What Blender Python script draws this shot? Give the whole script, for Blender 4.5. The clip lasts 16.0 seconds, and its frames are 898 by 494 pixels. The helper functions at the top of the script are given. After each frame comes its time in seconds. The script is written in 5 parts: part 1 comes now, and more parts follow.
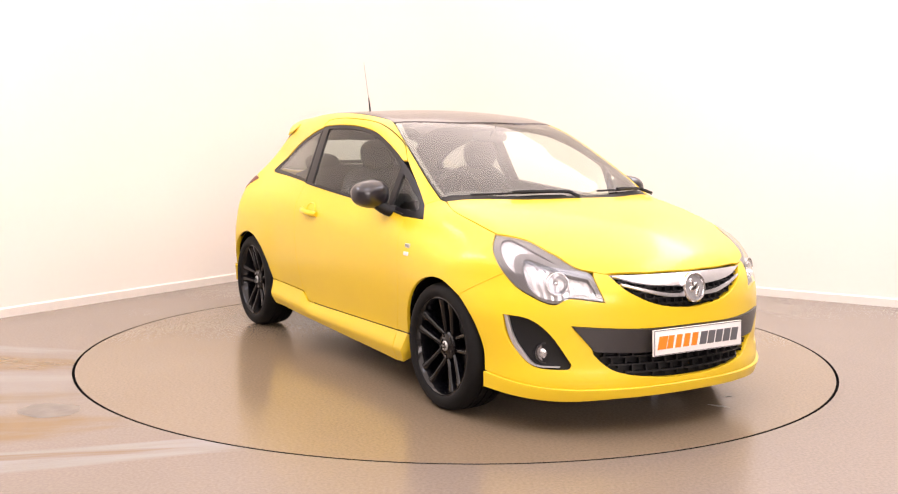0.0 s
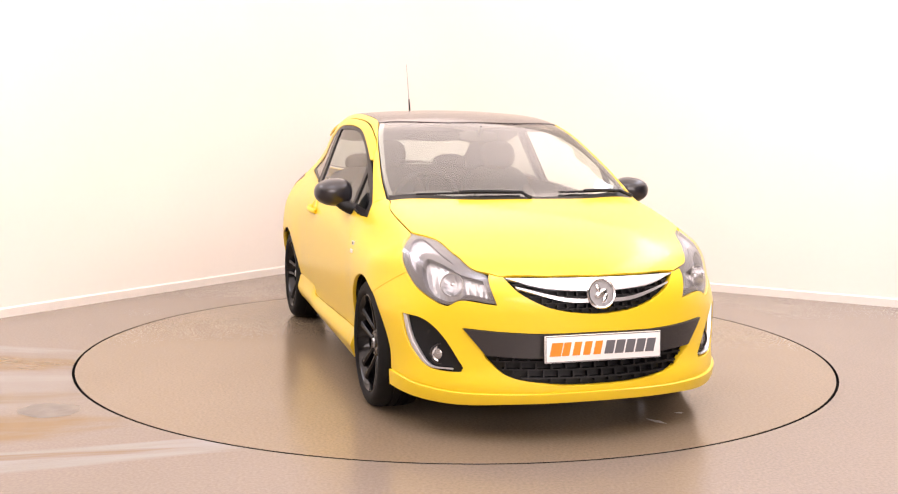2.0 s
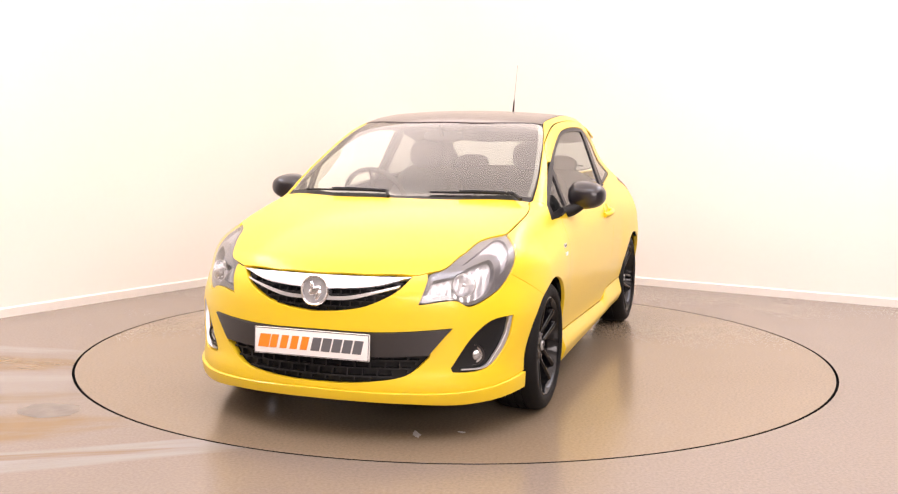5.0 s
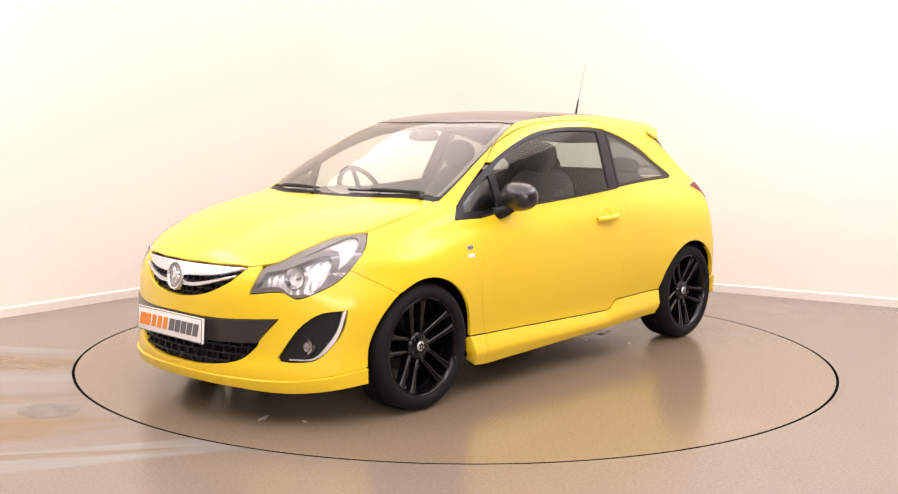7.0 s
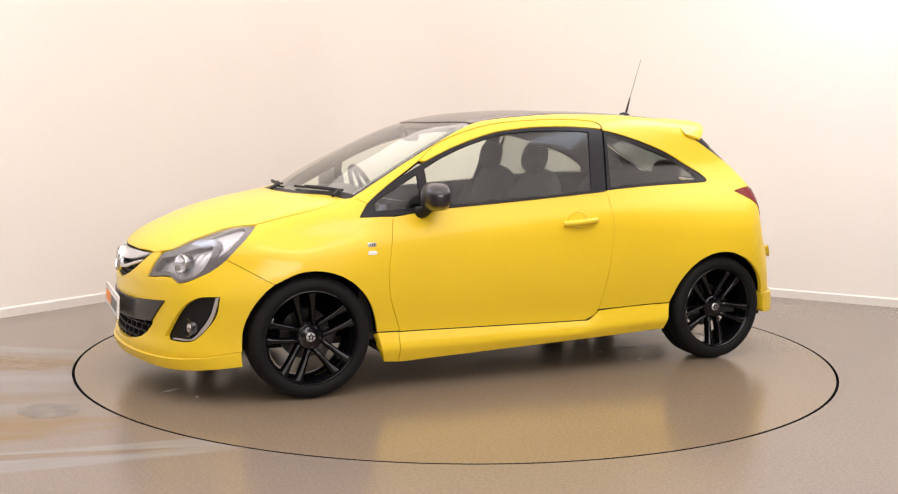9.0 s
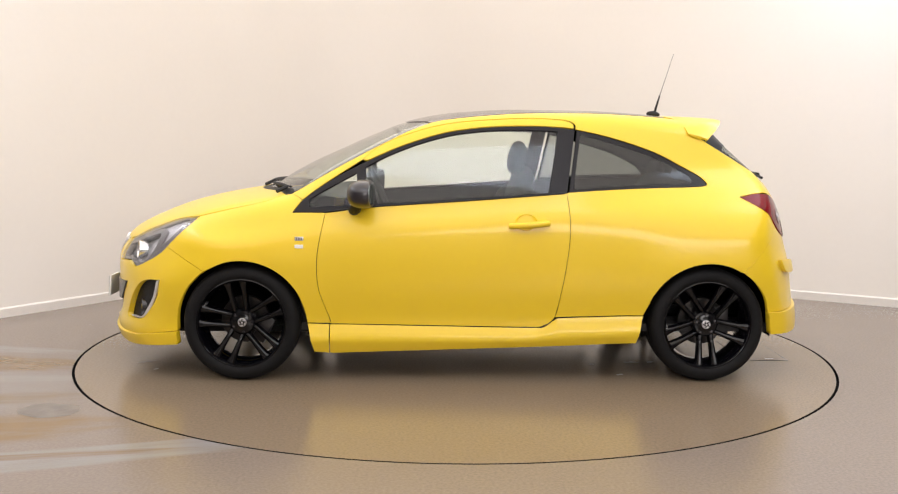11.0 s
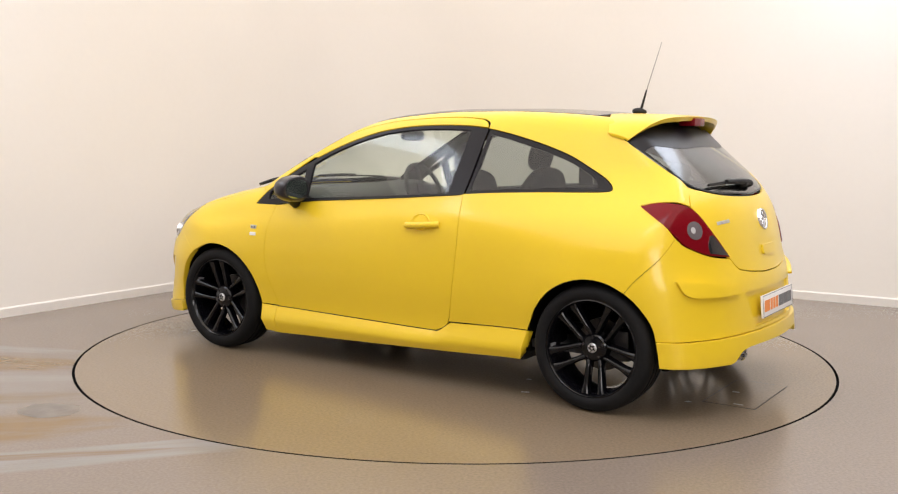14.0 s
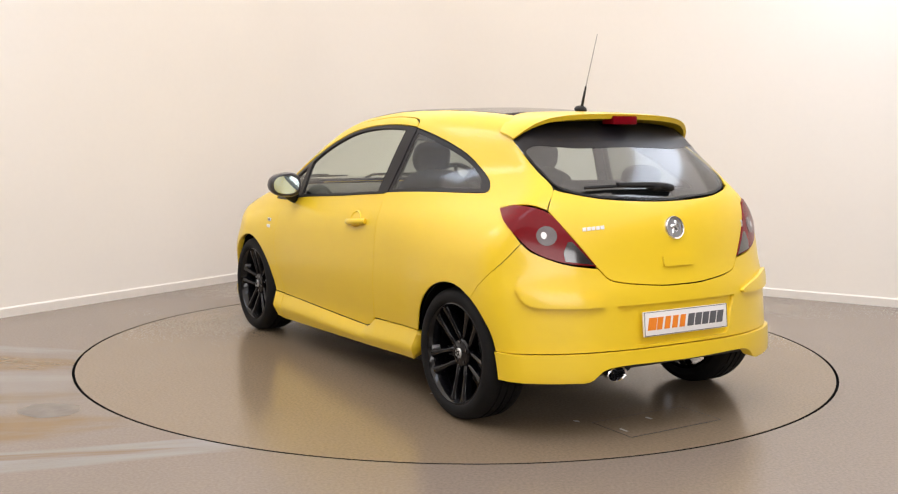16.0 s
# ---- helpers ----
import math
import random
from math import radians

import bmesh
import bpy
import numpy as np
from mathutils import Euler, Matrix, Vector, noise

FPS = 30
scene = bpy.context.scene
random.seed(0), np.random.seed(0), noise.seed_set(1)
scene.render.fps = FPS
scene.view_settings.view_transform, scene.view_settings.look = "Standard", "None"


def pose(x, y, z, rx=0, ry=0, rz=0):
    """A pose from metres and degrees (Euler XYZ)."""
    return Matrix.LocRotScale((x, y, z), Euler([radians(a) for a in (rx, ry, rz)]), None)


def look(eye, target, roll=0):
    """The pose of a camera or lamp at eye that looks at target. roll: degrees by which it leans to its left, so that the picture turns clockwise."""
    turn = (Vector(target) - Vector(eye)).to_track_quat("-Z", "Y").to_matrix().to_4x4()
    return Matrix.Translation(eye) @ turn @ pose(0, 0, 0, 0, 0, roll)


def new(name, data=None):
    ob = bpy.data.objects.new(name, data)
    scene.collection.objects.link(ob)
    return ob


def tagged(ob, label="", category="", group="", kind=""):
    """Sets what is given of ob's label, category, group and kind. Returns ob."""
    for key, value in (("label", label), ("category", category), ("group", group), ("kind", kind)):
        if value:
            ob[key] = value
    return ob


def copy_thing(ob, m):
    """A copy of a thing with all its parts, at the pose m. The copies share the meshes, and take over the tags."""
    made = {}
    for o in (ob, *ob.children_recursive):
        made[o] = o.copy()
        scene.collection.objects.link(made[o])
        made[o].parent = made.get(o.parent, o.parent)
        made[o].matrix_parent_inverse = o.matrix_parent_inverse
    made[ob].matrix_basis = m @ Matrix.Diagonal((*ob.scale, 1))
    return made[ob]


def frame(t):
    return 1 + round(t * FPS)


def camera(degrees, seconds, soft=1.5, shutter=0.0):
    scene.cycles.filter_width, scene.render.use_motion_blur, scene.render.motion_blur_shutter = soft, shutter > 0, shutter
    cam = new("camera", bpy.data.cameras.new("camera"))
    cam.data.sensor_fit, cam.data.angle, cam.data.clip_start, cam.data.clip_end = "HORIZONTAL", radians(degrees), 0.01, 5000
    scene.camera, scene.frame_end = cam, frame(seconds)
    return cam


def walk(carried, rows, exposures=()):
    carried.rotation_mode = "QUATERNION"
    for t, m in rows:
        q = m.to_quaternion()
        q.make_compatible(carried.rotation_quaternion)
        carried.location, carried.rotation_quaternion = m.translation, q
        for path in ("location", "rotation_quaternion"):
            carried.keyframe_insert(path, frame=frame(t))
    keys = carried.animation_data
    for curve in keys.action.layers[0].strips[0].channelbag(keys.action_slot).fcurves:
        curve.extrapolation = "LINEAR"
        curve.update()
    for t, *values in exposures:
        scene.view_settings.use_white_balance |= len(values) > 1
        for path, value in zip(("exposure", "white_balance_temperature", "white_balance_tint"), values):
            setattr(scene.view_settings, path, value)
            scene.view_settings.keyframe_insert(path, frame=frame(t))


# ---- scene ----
from mathutils import geometry

# ---------------------------------------------------------------- camera
cam = camera(47.9, 16.0, soft=1.2)
EYE = Vector((0.0, -6.217, 1.333))
PITCH, YAW = radians(-6.427), radians(0.4015)
AIM = EYE + Vector((-math.sin(YAW) * math.cos(PITCH), math.cos(YAW) * math.cos(PITCH), math.sin(PITCH)))
walk(cam, [(0.0, look(EYE, AIM, 0.605)), (16.0, look(EYE, AIM, 0.605))],
     exposures=[(0.0, 0.67, 6800, 22), (4.0, 0.67, 6800, 22), (7.0, 0.54, 6750, 20), (9.0, 0.24, 6500, 15), (12.0, 0.11, 6350, 11), (16.0, 0.11, 6350, 11)])

# ---------------------------------------------------------------- light
world = bpy.data.worlds.new("world")
scene.world = world
world.use_nodes = True
world.node_tree.nodes["Background"].inputs[0].default_value = (1.0, 0.95, 0.9, 1)
world.node_tree.nodes["Background"].inputs[1].default_value = 0.05


def area(name, x, y, z, sx, sy, power, colour=(1.0, 0.93, 0.86), aim=None):
    d = bpy.data.lights.new(name, "AREA")
    d.shape, d.size, d.size_y, d.energy, d.color = "RECTANGLE", sx, sy, power, colour
    ob = new(name, d)
    ob.matrix_world = look((x, y, z), aim or (x, y + 0.001, 0))
    return ob


CEILING = 3.6
area("ceiling_light_lamp", 0.0, -1.2, CEILING - 0.06, 10.0, 10.6, 490, (1.0, 0.925, 0.868))
for px, py, sx, sy, power in ((0.3, -3.2, 2.6, 0.8, 22), (2.9, 0.1, 0.9, 3.8, 38), (-3.3, -1.0, 0.7, 2.4, 26)):
    area("ceiling_panel_lamp", px, py, CEILING - 0.12, sx, sy, power, (0.72, 0.83, 1.0))
# Unseen fill added behind the camera to brighten the car's sides.
area("daylight_window_lamp", 1.6, -9.1, 2.5, 7.0, 1.7, 215, (1.0, 0.96, 0.93), (0.8, 0, 1.0))

# ---------------------------------------------------------------- materials


def mat(name, colour, rough=0.5, metal=0.0, coat=0.0, coat_rough=0.06, grain=0.0, grain_scale=40.0, bump=0.0, bump_scale=200.0,
        stain=0.0, stain_scale=2.0, stain_colour=None, cloudy=False, **extra):
    """A principled material whose colour varies at two scales, with fine relief."""
    m = bpy.data.materials.new(name)
    m.use_nodes = True
    nt = m.node_tree
    b = nt.nodes["Principled BSDF"]
    b.inputs["Base Color"].default_value = (*colour, 1)
    b.inputs["Roughness"].default_value = rough
    b.inputs["Metallic"].default_value = metal
    b.inputs["Coat Weight"].default_value = coat
    b.inputs["Coat Roughness"].default_value = coat_rough
    for k, v in extra.items():
        b.inputs[k.replace("_", " ")].default_value = v
    co = nt.nodes.new("ShaderNodeTexCoord")
    last = None
    for amount, scale, other in ((stain, stain_scale, stain_colour), (grain, grain_scale, None)):
        if not amount:
            continue
        n = nt.nodes.new("ShaderNodeTexNoise")
        n.inputs["Scale"].default_value, n.inputs["Detail"].default_value = scale, 6
        nt.links.new(co.outputs["Object"], n.inputs["Vector"])
        mr = nt.nodes.new("ShaderNodeMapRange")
        mr.inputs[1].default_value, mr.inputs[2].default_value = (0.2, 0.85) if cloudy else (0.35, 0.68)
        if cloudy:
            n.inputs["Detail"].default_value = 3
        mr.inputs[3].default_value, mr.inputs[4].default_value = 0, amount
        nt.links.new(n.outputs["Fac"], mr.inputs[0])
        mx = nt.nodes.new("ShaderNodeMixRGB")
        if last:
            nt.links.new(last, mx.inputs[1])
        else:
            mx.inputs[1].default_value = (*colour, 1)
        o = other or tuple(c * 0.55 for c in colour)
        mx.inputs[2].default_value = (*o, 1)
        nt.links.new(mr.outputs[0], mx.inputs[0])
        last = mx.outputs[0]
    if last:
        nt.links.new(last, b.inputs["Base Color"])
    if bump:
        n = nt.nodes.new("ShaderNodeTexNoise")
        n.inputs["Scale"].default_value, n.inputs["Detail"].default_value = bump_scale, 4
        nt.links.new(co.outputs["Object"], n.inputs["Vector"])
        bp = nt.nodes.new("ShaderNodeBump")
        bp.inputs["Strength"].default_value, bp.inputs["Distance"].default_value = bump, 0.002
        nt.links.new(n.outputs["Fac"], bp.inputs["Height"])
        nt.links.new(bp.outputs[0], b.inputs["Normal"])
    return m


def glass(name, tint, rough=0.03, sheen=0.055):
    """Thin glass: a tinted see-through layer under a mirror sheen."""
    m = bpy.data.materials.new(name)
    m.use_nodes = True
    nt = m.node_tree
    nt.nodes.remove(nt.nodes["Principled BSDF"])
    tr = nt.nodes.new("ShaderNodeBsdfTransparent")
    tr.inputs[0].default_value = (*tint, 1)
    gl = nt.nodes.new("ShaderNodeBsdfGlossy")
    gl.inputs["Roughness"].default_value = rough
    lw = nt.nodes.new("ShaderNodeLayerWeight")
    pw = nt.nodes.new("ShaderNodeMath")
    pw.operation = "POWER"
    pw.inputs[1].default_value = 4.0
    fr = nt.nodes.new("ShaderNodeMath")
    fr.operation = "MULTIPLY_ADD"
    fr.inputs[1].default_value, fr.inputs[2].default_value = 0.9, sheen
    nt.links.new(lw.outputs["Facing"], pw.inputs[0])
    nt.links.new(pw.outputs[0], fr.inputs[0])
    mx = nt.nodes.new("ShaderNodeMixShader")
    nt.links.new(fr.outputs[0], mx.inputs[0])
    nt.links.new(tr.outputs[0], mx.inputs[1])
    nt.links.new(gl.outputs[0], mx.inputs[2])
    nt.links.new(mx.outputs[0], nt.nodes["Material Output"].inputs[0])
    return m


YELLOW = mat("yellow_paint", (0.80, 0.56, 0.019), 0.38, Specular_IOR_Level=0.35, coat=0.5, coat_rough=0.13, grain=0.04, grain_scale=1500, stain=0.03, stain_scale=3)
BLACK_GLOSS = mat("black_gloss", (0.012, 0.011, 0.014), 0.2, coat=1.0, grain=0.3, grain_scale=300)
BLACK_PLASTIC = mat("black_plastic", (0.008, 0.008, 0.009), 0.5, Specular_IOR_Level=0.3, grain=0.4, grain_scale=250, bump=0.3, bump_scale=600)
GREY_PLASTIC = mat("dark_grey_plastic", (0.026, 0.023, 0.024), 0.3, coat=0.3, coat_rough=0.15, grain=0.3, grain_scale=150, bump=0.25, bump_scale=700)
RUBBER = mat("tyre_rubber", (0.006, 0.006, 0.0065), 0.7, Specular_IOR_Level=0.22, grain=0.5, grain_scale=60, bump=0.3, bump_scale=300)
ARCH_BLACK = mat("arch_felt", (0.003, 0.003, 0.003), 0.9, Specular_IOR_Level=0.08, grain=0.4, grain_scale=80, bump=0.4, bump_scale=300)
CHROME = mat("chrome", (0.8, 0.8, 0.82), 0.14, metal=1.0, grain=0.1, grain_scale=50)
SATIN = mat("satin_silver", (0.72, 0.72, 0.74), 0.3, metal=0.8, grain=0.1, grain_scale=80)
GLASS = glass("window_glass", (0.93, 0.985, 0.94))
SCREEN = glass("windscreen_glass", (0.91, 0.965, 0.91), sheen=0.135)
REAR_GLASS = glass("rear_window_glass", (0.50, 0.55, 0.54), rough=0.12, sheen=0.10)
DARK_GLASS = glass("tinted_glass", (0.42, 0.45, 0.44), rough=0.08, sheen=0.06)
LENS = glass("lamp_lens", (0.95, 0.96, 0.98))
CLOTH = mat("seat_cloth", (0.024, 0.024, 0.027), 0.9, grain=0.5, grain_scale=120, bump=0.5, bump_scale=500)
TRIM = mat("interior_trim", (0.05, 0.048, 0.047), 0.7, grain=0.3, grain_scale=90, bump=0.3, bump_scale=500)
ROOF = mat("roof_paint", (0.022, 0.010, 0.010), 0.22, coat=0.45, coat_rough=0.1, grain=0.2, grain_scale=400)
MIRROR_BLACK = mat("mirror_shell_black", (0.012, 0.010, 0.014), 0.3, coat=0.45, coat_rough=0.1, grain=0.2, grain_scale=300)
FRAME = mat("window_frame_black", (0.009, 0.008, 0.010), 0.35, Specular_IOR_Level=0.25, grain=0.3, grain_scale=200)
LINER = mat("headliner", (0.5, 0.48, 0.45), 0.9, grain=0.2, grain_scale=90)
WALL = mat("wall_paint", (0.80, 0.765, 0.715), 0.75, grain=0.02, grain_scale=25, bump=0.03, bump_scale=120, stain=0.04, stain_scale=1.2)
SKIRT = mat("skirting_paint", (0.74, 0.71, 0.67), 0.5, grain=0.06, grain_scale=30)


def concrete(name, colour, worn, gloss=0.21):
    """Polished painted concrete: fine speckle, broad clouding, and where it is worn pale and rusty streaks."""
    m = mat(name, colour, 0.3, stain=0.3 if worn else 0.45, stain_scale=0.9, cloudy=True, stain_colour=None if worn else (0.155, 0.108, 0.062))
    nt = m.node_tree
    b = nt.nodes["Principled BSDF"]
    last = b.inputs["Base Color"].links[0].from_socket
    co = nt.nodes.new("ShaderNodeTexCoord")
    rough = nt.nodes.new("ShaderNodeTexNoise")
    rough.inputs["Scale"].default_value, rough.inputs["Detail"].default_value = 1.1, 2
    nt.links.new(co.outputs["Object"], rough.inputs["Vector"])
    mr = nt.nodes.new("ShaderNodeMapRange")
    mr.inputs[1].default_value, mr.inputs[2].default_value, mr.inputs[3].default_value, mr.inputs[4].default_value = 0.1, 0.9, gloss, gloss + 0.07
    nt.links.new(rough.outputs["Fac"], mr.inputs[0])
    nt.links.new(mr.outputs[0], b.inputs["Roughness"])
    fine = nt.nodes.new("ShaderNodeTexNoise")
    fine.inputs["Scale"].default_value, fine.inputs["Detail"].default_value = 75, 4
    nt.links.new(co.outputs["Object"], fine.inputs["Vector"])
    fr = nt.nodes.new("ShaderNodeMapRange")
    fr.inputs[1].default_value, fr.inputs[2].default_value, fr.inputs[3].default_value, fr.inputs[4].default_value = 0.35, 0.85, 0, 0.6
    nt.links.new(fine.outputs["Fac"], fr.inputs[0])
    fm = nt.nodes.new("ShaderNodeMixRGB")
    fm.inputs[2].default_value = (*[min(1, c * 1.5) for c in colour], 1)
    nt.links.new(fr.outputs[0], fm.inputs[0])
    nt.links.new(last, fm.inputs[1])
    last = fm.outputs[0]
    if worn:
        # worn and rusty streaks beside the turntable: centre, half length, half width, turn, colour, amount, edge
        for cx, cy, hl, hw, angle, tint, amount, edge in (
                (-2.75, -1.15, 1.25, 0.75, 8, (0.235, 0.212, 0.198), 0.75, 0.5),
                (-2.35, -1.93, 0.95, 0.30, 14, (0.195, 0.122, 0.050), 1.0, 0.4),
                (-2.75, -0.56, 0.85, 0.22, -6, (0.19, 0.120, 0.050), 1.0, 0.4),
                (-2.95, -0.17, 0.95, 0.11, -8, (0.265, 0.25, 0.245), 0.7, 0.5),
                (-2.05, -2.38, 1.75, 0.15, 19, (0.250, 0.242, 0.240), 0.9, 0.25),
                (-2.6, -1.42, 1.0, 0.16, 12, (0.175, 0.122, 0.062), 0.7, 0.5),
                (-2.55, -0.95, 0.9, 0.10, 6, (0.26, 0.24, 0.228), 0.6, 0.5),
                (-1.75, -2.22, 0.8, 0.05, 12, (0.17, 0.11, 0.05), 0.8, 0.5)):
            mp = nt.nodes.new("ShaderNodeMapping")
            mp.vector_type = "TEXTURE"
            mp.inputs["Location"].default_value = (cx, cy, 0)
            mp.inputs["Scale"].default_value = (hl, hw, 1)
            mp.inputs["Rotation"].default_value = (0, 0, radians(angle))
            nt.links.new(co.outputs["Object"], mp.inputs["Vector"])
            wob = nt.nodes.new("ShaderNodeTexNoise")
            wob.inputs["Scale"].default_value, wob.inputs["Detail"].default_value = 2.2, 6
            nt.links.new(mp.outputs[0], wob.inputs["Vector"])
            off = nt.nodes.new("ShaderNodeVectorMath")
            off.operation = "MULTIPLY_ADD"
            off.inputs[1].default_value = (0.7, 0.7, 0)
            nt.links.new(wob.outputs["Color"], off.inputs[0])
            sub = nt.nodes.new("ShaderNodeVectorMath")
            sub.operation = "SUBTRACT"
            sub.inputs[1].default_value = (0.35, 0.35, 0)
            nt.links.new(mp.outputs[0], sub.inputs[0])
            nt.links.new(sub.outputs[0], off.inputs[2])
            gr = nt.nodes.new("ShaderNodeTexGradient")
            gr.gradient_type = "SPHERICAL"
            nt.links.new(off.outputs[0], gr.inputs[0])
            lim = nt.nodes.new("ShaderNodeMapRange")
            lim.interpolation_type = "SMOOTHSTEP"
            lim.inputs[1].default_value, lim.inputs[2].default_value = 0.0, edge
            nt.links.new(gr.outputs["Fac"], lim.inputs[0])
            n = nt.nodes.new("ShaderNodeTexNoise")
            n.inputs["Scale"].default_value, n.inputs["Detail"].default_value, n.inputs["Roughness"].default_value = 2.4, 9, 0.68
            nt.links.new(sub.outputs[0], n.inputs["Vector"])
            r = nt.nodes.new("ShaderNodeMapRange")
            r.inputs[1].default_value, r.inputs[2].default_value, r.inputs[3].default_value, r.inputs[4].default_value = 0.34, 0.56, 0.45 * amount, amount
            nt.links.new(n.outputs["Fac"], r.inputs[0])
            mul = nt.nodes.new("ShaderNodeMath")
            mul.operation = "MULTIPLY"
            nt.links.new(r.outputs[0], mul.inputs[0])
            nt.links.new(lim.outputs[0], mul.inputs[1])
            mx = nt.nodes.new("ShaderNodeMixRGB")
            mx.inputs[2].default_value = (*tint, 1)
            nt.links.new(mul.outputs[0], mx.inputs[0])
            nt.links.new(last, mx.inputs[1])
            last = mx.outputs[0]
    nt.links.new(last, b.inputs["Base Color"])
    return m


FLOOR = concrete("painted_concrete", (0.202, 0.166, 0.138), True)
DISC = concrete("turntable_concrete", (0.208, 0.162, 0.114), False, 0.16)

# ---------------------------------------------------------------- mesh helpers


def mesh_ob(name, verts, faces, material, parent=None, label="", smooth=True, normals=None):
    me = bpy.data.meshes.new(name)
    me.from_pydata([tuple(v) for v in verts], [], faces)
    me.materials.append(material)
    if smooth:
        me.polygons.foreach_set("use_smooth", [True] * len(me.polygons))
    me.update()
    if normals is not None:
        me.normals_split_custom_set_from_vertices([tuple(n) for n in normals])
    ob = new(name, me)
    if parent:
        ob.parent = parent
    if label:
        tagged(ob, label)
    return ob


def part(name, bm, material, parent, label="", smooth=True):
    me = bpy.data.meshes.new(name)
    bm.to_mesh(me)
    bm.free()
    me.materials.append(material)
    if smooth:
        me.polygons.foreach_set("use_smooth", [True] * len(me.polygons))
        me.set_sharp_from_angle(angle=radians(38))
    ob = new(name, me)
    ob.parent = parent
    if label:
        tagged(ob, label)
    return ob


def box(bm, x0, x1, y0, y1, z0, z1, m=None, bevel=0.0):
    made = bmesh.ops.create_cube(bm, size=1.0)["verts"]
    for v in made:
        v.co = Vector(((x0 + x1) / 2 + v.co.x * (x1 - x0), (y0 + y1) / 2 + v.co.y * (y1 - y0), (z0 + z1) / 2 + v.co.z * (z1 - z0)))
    if bevel:
        edges = list({e for v in made for e in v.link_edges})
        got = bmesh.ops.bevel(bm, geom=edges, offset=bevel, segments=2, affect="EDGES", profile=0.6)
        made = list({v for f in got["faces"] for v in f.verts} | {v for v in made if v.is_valid})
    if m:
        bmesh.ops.transform(bm, matrix=m, verts=made)
    return made


def lathe(bm, profile, m=None, steps=48, close=False):
    """Spin (radius, height) pairs round z."""
    rings = []
    for r, h in profile:
        rings.append([bm.verts.new((r * math.cos(2 * math.pi * i / steps), r * math.sin(2 * math.pi * i / steps), h)) for i in range(steps)])
    pairs = list(zip(rings, rings[1:])) + ([(rings[-1], rings[0])] if close else [])
    for a, b in pairs:
        for i in range(steps):
            j = (i + 1) % steps
            bm.faces.new((a[i], a[j], b[j], b[i]))
    if m:
        bmesh.ops.transform(bm, matrix=m, verts=[v for r in rings for v in r])
    return rings


def tube(bm, pts, radius, sides=8, ends=None):
    """A round rod along pts; ends: radius at the last point."""
    pts = [Vector(p) for p in pts]
    rings = []
    for i, p in enumerate(pts):
        d = (pts[min(i + 1, len(pts) - 1)] - pts[max(i - 1, 0)]).normalized()
        q = d.to_track_quat("Z", "Y")
        r = radius if ends is None else radius + (ends - radius) * i / (len(pts) - 1)
        rings.append([bm.verts.new(p + q @ Vector((r * math.cos(2 * math.pi * k / sides), r * math.sin(2 * math.pi * k / sides), 0))) for k in range(sides)])
    for a, b in zip(rings, rings[1:]):
        for k in range(sides):
            bm.faces.new((a[k], a[(k + 1) % sides], b[(k + 1) % sides], b[k]))
    bm.faces.new(rings[0][::-1])
    bm.faces.new(rings[-1])


def smooth_path(pts, n=8, closed=True):
    """A Catmull-Rom curve through 2D points. A point with a third value 1 is a sharp corner."""
    P = [np.array(p[:2], float) for p in pts]
    sharp = [len(p) > 2 and p[2] for p in pts]
    out, N = [], len(P)
    for i in range(N if closed else N - 1):
        a, b = P[i], P[(i + 1) % N]
        ta = (b - a) if sharp[i] or (not closed and i == 0) else (b - P[i - 1]) / 2
        tb = (b - a) if sharp[(i + 1) % N] or (not closed and i == N - 2) else (P[(i + 2) % N] - a) / 2
        la = np.linalg.norm(b - a) + 1e-9
        for t in (ta, tb):
            s = np.linalg.norm(t)
            if s > 1.3 * la:
                t *= 1.3 * la / s
        for k in range(n):
            u = k / n
            out.append((2 * u**3 - 3 * u**2 + 1) * a + (u**3 - 2 * u**2 + u) * ta + (-2 * u**3 + 3 * u**2) * b + (u**3 - u**2) * tb)
    if not closed:
        out.append(P[-1])
    return np.array(out)


def inside(poly, pts):
    x, y = pts[:, 0], pts[:, 1]
    r = np.zeros(len(pts), bool)
    q = np.roll(poly, -1, 0)
    for (x0, y0), (x1, y1) in zip(poly, q):
        if y0 != y1:
            c = ((y0 > y) != (y1 > y)) & (x < (x1 - x0) * (y - y0) / (y1 - y0) + x0)
            r ^= c
    return r


# ---------------------------------------------------------------- the car's form: x ahead, y to its left, z up


